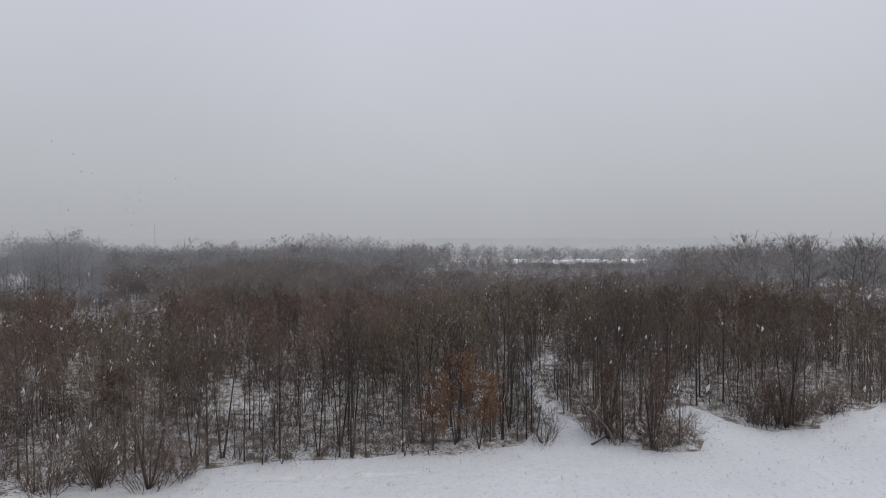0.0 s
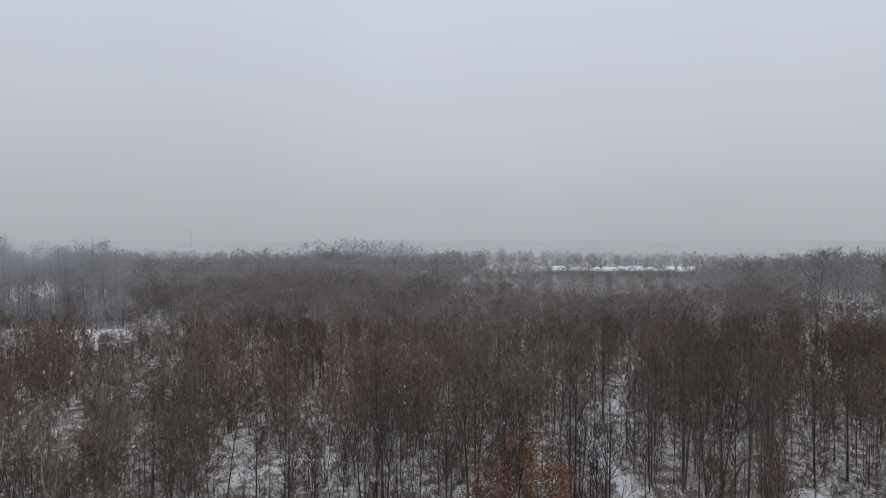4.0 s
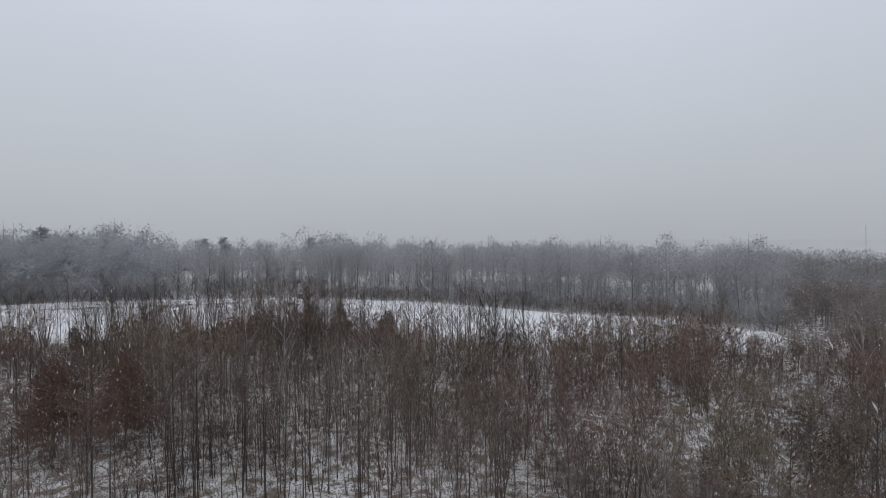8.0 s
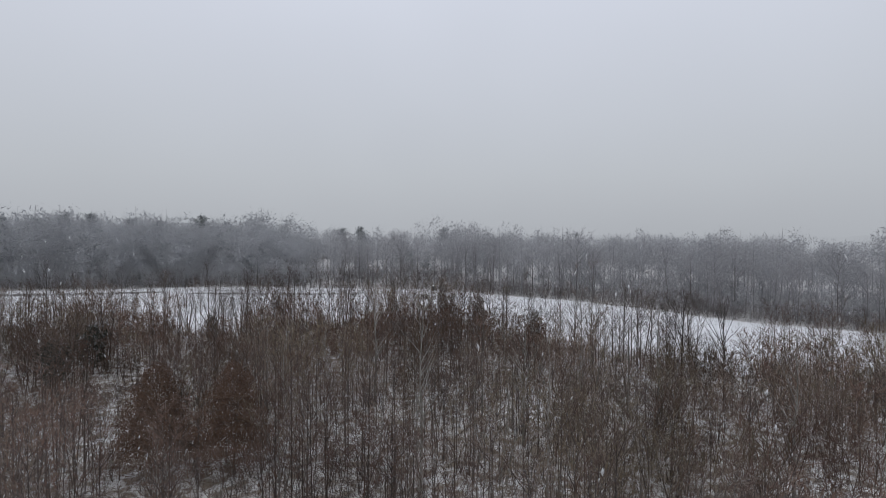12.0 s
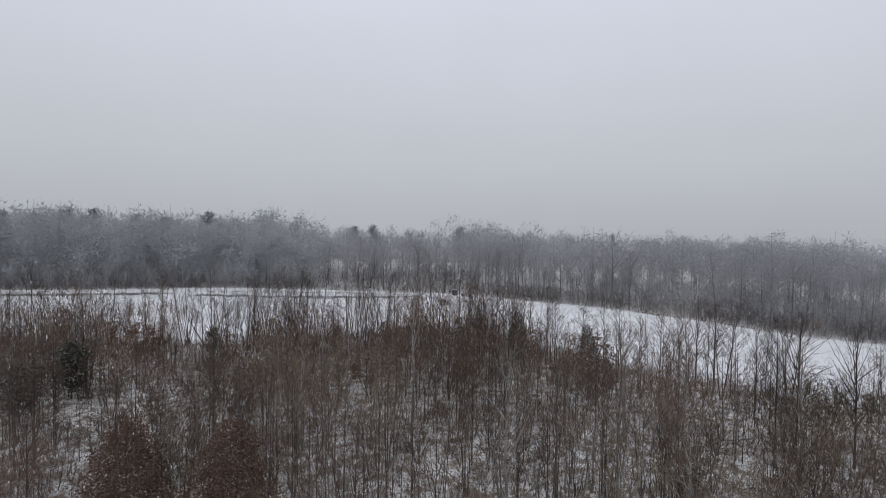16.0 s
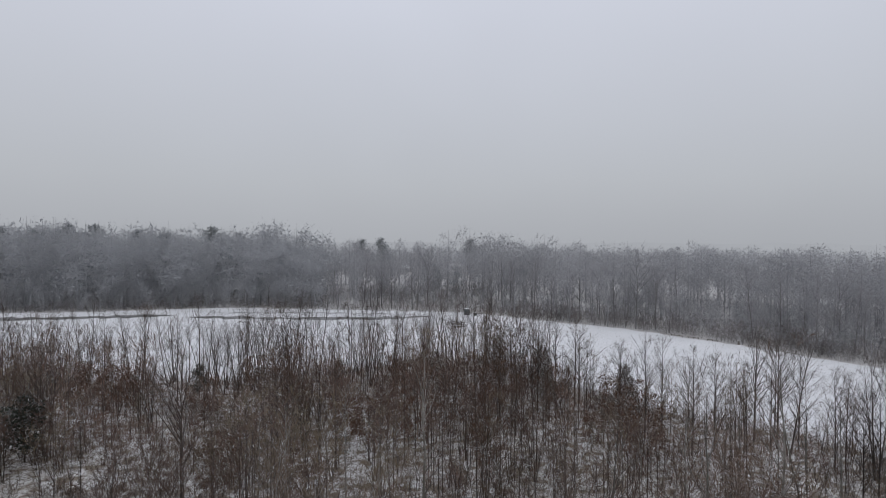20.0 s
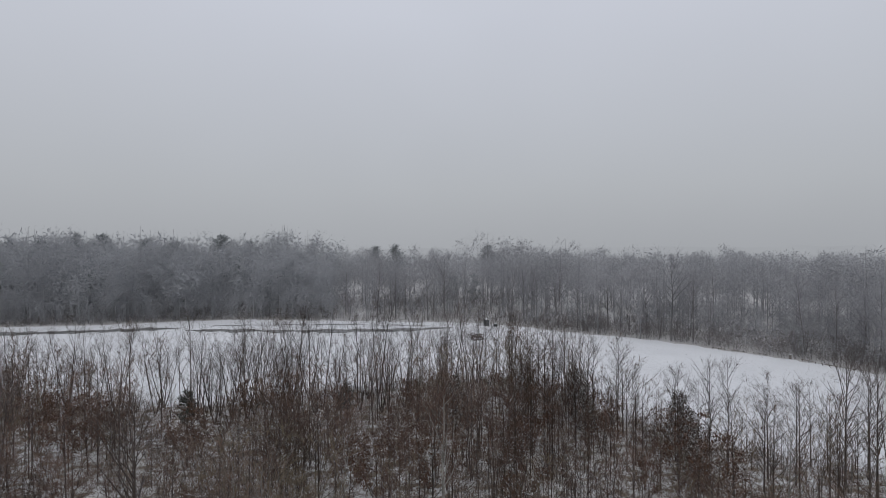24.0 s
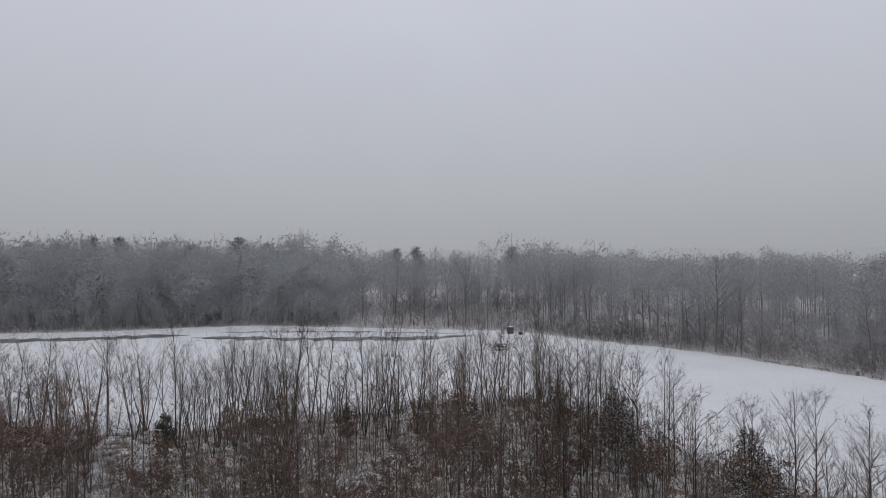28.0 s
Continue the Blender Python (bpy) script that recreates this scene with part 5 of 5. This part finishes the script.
tint = np.array([noise.noise((a * 0.06, b_ * 0.06, 22.5)) for a, b_ in zip(x, y)]) + nr.uniform(-0.25, 0.25, len(x)) + np.where((y > 120) & (x > 30), 0.15, 0.0)
for name, mats, pick, lab in (("low_scrub", [BARK, TWIG], tint < 0.1, "low rounded grey-brown leafless bushes between the trunks"),
                              ("low_red_scrub", [BARK, TWIG_RED], tint >= 0.1, "low rounded bushes with reddish twigs between the trunks")):
    kind = Kind([dome_tree(211 + i, 3.0 + 0.5 * i, 0.05, 3.0 + 0.3 * i, 0.05, 12, 4, 1, 0.05, tip=0.24, thin=True, stems=3) for i in range(4)], mats)
    stand(name, kind, list(zip(x[pick], y[pick], nr.uniform(0.6, 1.35, pick.sum()), nr.uniform(0.8, 1.2, pick.sum()))), lab, "brush", 24)

# ---- the wide woods to the east and the skyline ----
x, y, nr = scatter(200, -330, 620, 460, 4.9, 41)
d = np.hypot(x - 20, y - 10)
few = nr.rand(len(x)) < np.where(d < 290, 0.95, 0.6)
ok = few & ~inside(FIELD, x, y) & ~inside(LAWN, x, y) & ~inside(BEYOND, x, y) & (d < 440) & ~((x > 418) & (x < 462) & (y < -32) & (y > -165))
x, y, d = x[ok], y[ok], d[ok]
low = (y < 25 - 0.1 * (x - 200)) & (y > 12 - 0.36 * x)
size = nr.uniform(0.72, 1.28, len(x)) * np.where(low, 0.6, np.where(d > 290, 1.3, 1.0) * np.where(y > 0, 1.0, np.clip(0.6 + (12 - 0.36 * x - y) / 90, 0.6, 1.0)))
size *= 1 + 0.38 * np.array([noise.noise((a * 0.022, b_ * 0.022, 8.8)) for a, b_ in zip(x, y)])
near = d < 265
row = [(414 + nr.uniform(-10, 3), -30 - 1.8 * k + nr.uniform(-3, 3), nr.uniform(0.42, 0.98), 1.0) for k in range(76)]
row += [(482 + nr.uniform(-16, 22), -10 - 2.2 * k + nr.uniform(-3, 3), nr.uniform(0.9, 1.5), 1.0) for k in range(85)]
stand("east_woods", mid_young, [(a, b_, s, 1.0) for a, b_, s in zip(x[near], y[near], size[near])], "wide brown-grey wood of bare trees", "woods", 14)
stand("far_east_woods", far_young, row + [(a, b_, s, 1.0) for a, b_, s in zip(x[~near], y[~near], size[~near])], "grey wood of bare trees, snowfall haze put into its twig colour", "woods", 28)
x, y, nr = scatter(200, -165, 416, 22, 7.0, 44)
ok = ~inside(LAWN, x, y) & (y < 25 - 0.1 * (x - 200)) & (y > 12 - 0.36 * x)
stand("low_east_woods", mid_young, [(a, b_, s, 1.0) for a, b_, s in zip(x[ok], y[ok], nr.uniform(0.45, 0.72, ok.sum()))], "low brown-grey wood in front of the buildings", "woods", 26)
x, y, nr = scatter(140, -230, 205, -90, 4.4, 42)
ok = ~open_ground(x, y)
stand("south_woods", mid_young, [(a, b_, s, 1.0) for a, b_, s in zip(x[ok], y[ok], nr.uniform(0.75, 1.0, ok.sum()))], "bare young wood near the lawn", "woods", 15)
x, y, nr = scatter(-420, -420, 900, 900, 16.5, 43)
d = np.hypot(x - 40, y - 60)
ok = (d > 420) & (d < 640) & ((x > 150) | (y > 380)) & ~((x > 380) & (x < 458) & (y < 60) & (y > -260)) & ~((x > 30) & (x < 140) & (y > 545) & (y < 590))
stand("skyline_woods", far_hazy, [(a, b_, s, 1.0) for a, b_, s in zip(x[ok], y[ok], nr.uniform(0.62, 0.82, ok.sum()) * np.array([1.0 + 0.45 * noise.noise((p * 0.012, q * 0.012, 4.0)) + (0.62 if math.hypot(p - 520, q - 108) < 62 else 0.4 if q > 400 else 0.0) for p, q in zip(x[ok], y[ok])]))], "distant woods on the skyline, paled with painted haze", "woods", 16)
for x, y, s in ((166, -82, 0.95), (155, -92, 0.98), (162, -100, 0.98), (152, -105, 0.96), (204, -85, 0.82), (154, -112, 0.95), (170, -92, 0.8), (186, -74, 0.66), (215, -98, 0.85), (160, -125, 0.95), (178, -72, 0.6)):
    lawn_tree.thing("spreading_tree", rg.randrange(3), upright(x, y, s, 1.0, rg.uniform(0, 360)), "tall spreading bare tree with snow along its limbs", "tree", "tall trees by the lawn")

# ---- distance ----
# added rings that glow in the haze colour and hide the far ground
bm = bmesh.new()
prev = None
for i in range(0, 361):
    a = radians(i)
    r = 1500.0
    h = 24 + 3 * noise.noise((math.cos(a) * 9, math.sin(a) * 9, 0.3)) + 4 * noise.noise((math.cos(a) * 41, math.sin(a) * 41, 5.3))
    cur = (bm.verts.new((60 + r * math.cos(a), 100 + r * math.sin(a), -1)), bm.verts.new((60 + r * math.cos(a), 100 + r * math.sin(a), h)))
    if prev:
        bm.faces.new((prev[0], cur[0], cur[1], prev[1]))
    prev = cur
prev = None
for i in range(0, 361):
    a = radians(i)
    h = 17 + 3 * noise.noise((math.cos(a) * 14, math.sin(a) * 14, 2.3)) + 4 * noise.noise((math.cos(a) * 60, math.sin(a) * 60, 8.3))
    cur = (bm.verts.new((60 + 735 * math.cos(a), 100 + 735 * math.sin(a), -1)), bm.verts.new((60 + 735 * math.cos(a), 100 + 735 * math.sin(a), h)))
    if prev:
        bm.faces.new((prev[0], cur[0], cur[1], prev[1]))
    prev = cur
tagged(part("backdrop", bm, DISTANCE), "glowing grey backdrop for the hazy wooded horizon", "backdrop", kind="structure")

# ---- buildings ----
def house(x, y, turn, w, d, wall_h, roof_h, siding, label, windows=4):
    root = new("house")
    root.matrix_basis = pose(x, y, 0, 0, 0, turn)
    part("wall", box(bmesh.new(), (w, d, wall_h), (0, 0, wall_h / 2)), siding, root)
    bm = bmesh.new()
    o = 0.5
    ring = [bm.verts.new(c) for c in ((-w / 2 - o, -d / 2 - o, wall_h), (w / 2 + o, -d / 2 - o, wall_h), (w / 2 + o, d / 2 + o, wall_h), (-w / 2 - o, d / 2 + o, wall_h),
                                      (-w / 2 - o, 0, wall_h + roof_h), (w / 2 + o, 0, wall_h + roof_h))]
    for f in ((0, 1, 5, 4), (2, 3, 4, 5), (3, 0, 4), (1, 2, 5), (0, 3, 2, 1)):
        bm.faces.new([ring[k] for k in f])
    roof = part("roof", bm, LIGHTGREY, root, "snow-covered pitched roof")
    part("chimney", box(bmesh.new(), (0.8, 0.8, 1.6), (w * 0.22, d * 0.1, wall_h + roof_h)), SIDING_TAN, roof)
    for k in range(windows):
        for side in (-1, 1):
            px = -w / 2 + w * (k + 0.5) / windows
            fr = part("window", box(bmesh.new(), (1.5, 0.10, 1.4), (px, side * (d / 2 + 0.02), wall_h * 0.55)), LIGHTGREY, root)
            part("pane", box(bmesh.new(), (1.3, 0.06, 1.2), (px, side * (d / 2 + 0.06), wall_h * 0.55)), DARKGLASS, fr)
    part("door", box(bmesh.new(), (1.0, 0.08, 2.05), (0.1 * w, -d / 2 - 0.03, 1.03)), OLDWOOD, root)
    return tagged(root, label, "house", "houses in the distance")


house(450, -51, 84, 17, 14, 3.4, 3.4, SIDING, "low building under a snow-covered roof", 4)
house(446, -70, 176, 13, 20, 3.8, 2.6, SIDING_TAN, "low building with its snowy gable in the trees", 3)
house(449, -89, 88, 16, 13, 3.2, 3.0, SIDING, "low building under a snow-covered roof", 4)
house(445, -107, 81, 17, 14, 3.9, 3.1, SIDING_TAN, "low building under a snow-covered roof", 4)
house(448, -124, 175, 13, 16, 3.4, 2.9, SIDING, "low building with its snowy gable in the trees", 3)
house(441, -143, 86, 18, 14, 3.8, 3.3, SIDING_TAN, "low building under a snow-covered roof", 4)
house(405, 42, 80, 10, 8, 3.2, 2.6, SIDING, "small house with a snowy roof in the trees", 3)
house(73, 569, 4, 30, 10, 3.4, 2.6, SIDING, "low pale house with a snowy roof behind far trees", 5)
house(30, 590, -3, 26, 10, 3.2, 2.4, SIDING_TAN, "low pale house with a snowy roof behind far trees", 4)
house(203, -137, 62, 5, 4, 2.6, 1.4, SIDING, "small pale shed behind tall bare trees", 1)
house(420, -281, 60, 26, 11, 4.6, 3.4, SIDING, "low pale building under a wide snowy roof", 6)
house(392, -318, 52, 22, 11, 4.2, 3.2, SIDING_TAN, "low tan building under a wide snowy roof", 5)

# radio mast on the skyline
mast = new("radio_mast")
mast.matrix_basis = pose(620, 330, 0)
for a in range(3):
    c, s = math.cos(a * 2.094), math.sin(a * 2.094)
    part("leg", rod(bmesh.new(), (1.1 * c, 1.1 * s, 0), (0.25 * c, 0.25 * s, 40), 0.07, 0.04, 6), STEEL, mast)
for k in range(9):
    z = 3 + 4 * k
    r = 1.1 - 0.85 * z / 40
    bm = bmesh.new()
    for a in range(3):
        c0, s0, c1, s1 = math.cos(a * 2.094), math.sin(a * 2.094), math.cos((a + 1) * 2.094), math.sin((a + 1) * 2.094)
        rod(bm, (r * c0, r * s0, z), (r * c1, r * s1, z + 2), 0.03, 0.03, 5)
    part("brace", bm, STEEL, mast)
tagged(mast, "thin grey lattice radio mast above the treetops", "mast")

# ---- small things by the field ----
def booth(x, y, turn):
    """A portable toilet cabin."""
    root = new("toilet_cabin")
    root.matrix_basis = pose(x, y, 0.02, 0, 0, turn)
    part("body", box(bmesh.new(), (1.6, 1.6, 2.2), (0, 0, 1.2), 0.05), BOOTH, root)
    part("base", box(bmesh.new(), (1.7, 1.7, 0.14), (0, 0, 0.07), 0.02), OLDWOOD, root)
    bm = box(bmesh.new(), (1.72, 1.72, 0.18), (0, 0, 2.38), 0.06)
    box(bm, (1.4, 1.5, 0.12), (0, 0, 2.5), 0.05)
    part("roof", bm, LIGHTGREY, root, "snow-capped roof")
    door = part("door", box(bmesh.new(), (0.85, 0.05, 1.9), (0, -0.82, 1.15), 0.015), plain("booth_door", (0.13, 0.14, 0.145), (0.10, 0.105, 0.11)), root)
    part("handle", box(bmesh.new(), (0.05, 0.06, 0.2), (0.32, -0.87, 1.15), 0.01), STEEL, door)
    part("vent_pipe", rod(bmesh.new(), (0.55, 0.55, 2.4), (0.55, 0.55, 2.85), 0.05, 0.05), BOOTH, root)
    return tagged(root, "dark portable toilet cabin with a snow-capped roof", "cabin")


def bin_(x, y, turn):
    root = new("rubbish_bin")
    root.matrix_basis = pose(x, y, 0.02, 0, 0, turn)
    part("body", box(bmesh.new(), (1.1, 1.0, 1.05), (0, 0, 0.55), 0.06), BOOTH, root)
    part("lid", box(bmesh.new(), (1.2, 1.1, 0.14), (0, 0, 1.14), 0.05), LIGHTGREY, root, "lid under a cap of snow")
    return tagged(root, "dark square rubbish bin capped with snow", "bin")


booth(76.2, 273, 12)
bin_(79.0, 270.2, 20)


def low_rail(x0, y0, x1, y1):
    """A low timber barrier: two posts and a rail."""
    root = new("low_rail_fence")
    root.matrix_basis = pose(x0, y0, 0.0, 0, 0, math.degrees(math.atan2(y1 - y0, x1 - x0)))
    w = math.hypot(x1 - x0, y1 - y0)
    for k in (0.06, 0.5, 0.94):
        part("post", box(bmesh.new(), (0.14, 0.14, 0.6), (w * k, 0, 0.29), 0.02), OLDWOOD, root)
    part("rail", box(bmesh.new(), (w, 0.1, 0.13), (w / 2, -0.13, 0.5), 0.02), OLDWOOD, root)
    return tagged(root, "low weathered timber rail along the snowy field", "fence", "rails along the field")


for seg in ((128.5, 217.5, 130.4, 214.2), (131.3, 213.2, 133.2, 210.2), (140.2, 198.8, 141, 195), (141, 193.4, 142, 190), (134.4, 208.6, 136.2, 205.8), (142.6, 188.6, 144.2, 185)):
    low_rail(*seg)
stump = new("gate_post")
stump.matrix_basis = pose(139.3, 201.4, 0)
part("post", box(bmesh.new(), (0.4, 0.4, 1.2), (0, 0, 0.59), 0.04), OLDWOOD, stump)
part("cap", box(bmesh.new(), (0.46, 0.46, 0.12), (0, 0, 1.24), 0.04), LIGHTGREY, stump, "cap of snow")
tagged(stump, "thick dark timber post capped with snow", "post")
trail_post = new("trail_post")
trail_post.matrix_basis = pose(77.4, -29.4, 0)
part("post", box(bmesh.new(), (0.22, 0.22, 1.25), (0, 0, 0.62), 0.02), OLDWOOD, trail_post)
part("cap", box(bmesh.new(), (0.25, 0.25, 0.06), (0, 0, 1.27), 0.02), LIGHTGREY, trail_post, "cap of snow")
tagged(trail_post, "short dark trail post at the meadow's corner", "post")


def log_thing(name, pts, r, mat, label):
    rg2 = random.Random(len(name) + int(r * 100))
    w = Wood(rg2)
    w.tube([Vector(p) for p in pts], [r * (1 - 0.7 * i / (len(pts) - 1)) for i in range(len(pts))], 7, 0)
    ob = new(name, mesh_from(name, w.v, w.f, [mat]))
    return tagged(ob, label, "log")


log_thing("leaning_log", [(63.4, -16.9, 0.05), (63.6, -15.9, 2.0), (63.9, -14.5, 3.6), (64.2, -13.0, 4.6), (64.5, -11.2, 5.3)], 0.15, BARK_PALE, "pale broken trunk leaning over the meadow edge")
log_thing("fallen_log", [(63.2, -14.2, 0.2), (65.5, -16.4, 0.3), (67.5, -18.2, 0.8)], 0.13, BARK, "dark fallen trunk lying in the snow")


def brush_pile(x, y, w, h, seed):
    rg2 = random.Random(seed)
    root = new("brush_pile")
    root.matrix_basis = pose(x, y, 0.02)
    for k in range(44):
        wd = Wood(rg2)
        a = rg2.uniform(0, math.pi)
        c = Vector((rg2.uniform(-w / 3, w / 3), rg2.uniform(-w / 5, w / 5), h * 0.9 * rg2.random() ** 1.6 + 0.08))
        d = Vector((math.cos(a), math.sin(a), rg2.uniform(-0.12, 0.12))) * rg2.uniform(0.8, 1.8)
        wd.tube([c - d, c + Vector((0, 0, 0.05)), c + d], [0.08, 0.07, 0.03], 5, 0)
        for _ in range(5):
            wd.blade(c + d * rg2.uniform(-0.6, 1), away(rg2, d.normalized(), 40) * 0.8, 0.04, 0)
        ob = new("branch", mesh_from("branch", wd.v, wd.f, [BARK]))
        ob.parent = root
    return tagged(root, "heap of cut branches lying on the snowy field", "brush pile")


brush_pile(67, 243.5, 5.2, 2.1, 5)

# ---- falling snow ----
nr = np.random.RandomState(77)
count = 120000
fx, fy, fz = nr.uniform(-18, 64, count), nr.uniform(-20, 116, count), nr.uniform(8, 25.5, count)
lane = [(0, 0), (26, 7), (31.5, 14), (30, 45), (31, 63), (36, 90), (36, 100)]
far = near_line(lane, fx, fy)
ok = (far < 17) & ((far > 2.5) | (fz < 19.5)) & (fz < np.where(fy < 9, 22.4, 25.5)) & (nr.rand(count) < np.where(fy < 16, 1.0, 0.35 + 0.2 * (fy < 55)))
fx, fy, fz = fx[ok], fy[ok], fz[ok]
k = len(fx)
size = 0.007 + 0.021 * nr.rand(k) ** 1.9
tilt = nr.uniform(-1, 1, (k, 2))
base = np.stack([fx, fy, fz], 1)
long_ = np.stack([tilt[:, 0] * 0.4, tilt[:, 1] * 0.4, np.ones(k)], 1) * size[:, None] * 2.1
wide_ = np.stack([np.cos(tilt[:, 0] * 3), np.sin(tilt[:, 0] * 3), tilt[:, 1] * 0.3], 1) * size[:, None] * 0.75
deep_ = np.stack([-np.sin(tilt[:, 0] * 3), np.cos(tilt[:, 0] * 3), tilt[:, 1] * 0.2], 1) * size[:, None] * 0.75
v = np.stack([base - long_, base + wide_, base + deep_ - wide_, base + long_], 1).reshape(-1, 3)
tri = np.array([(0, 2, 1), (0, 3, 2), (0, 1, 3), (1, 2, 3)])
f = (np.arange(k)[:, None, None] * 4 + tri[None]).reshape(-1, 3)
FLAKE, n, l, b = material("snowflake", 0.9)
b.inputs["Base Color"].default_value = (0.88, 0.89, 0.91, 1)
thin_ = n.new("ShaderNodeBsdfTranslucent")
thin_.inputs["Color"].default_value = (0.9, 0.91, 0.93, 1)
both = n.new("ShaderNodeMixShader")
both.inputs["Fac"].default_value = 0.55
l.new(b.outputs["BSDF"], both.inputs[1])
l.new(thin_.outputs["BSDF"], both.inputs[2])
clear = n.new("ShaderNodeBsdfTransparent")
wet = n.new("ShaderNodeMixShader")
wet.inputs["Fac"].default_value = 0.4
l.new(both.outputs["Shader"], wet.inputs[1])
l.new(clear.outputs["BSDF"], wet.inputs[2])
l.new(wet.outputs["Shader"], n["Material Output"].inputs["Surface"])
tagged(new("falling_snow", mesh_from("falling_snow", v, f, [FLAKE])), "large wet snowflakes drifting down through the air", "snowfall", kind="stuff")
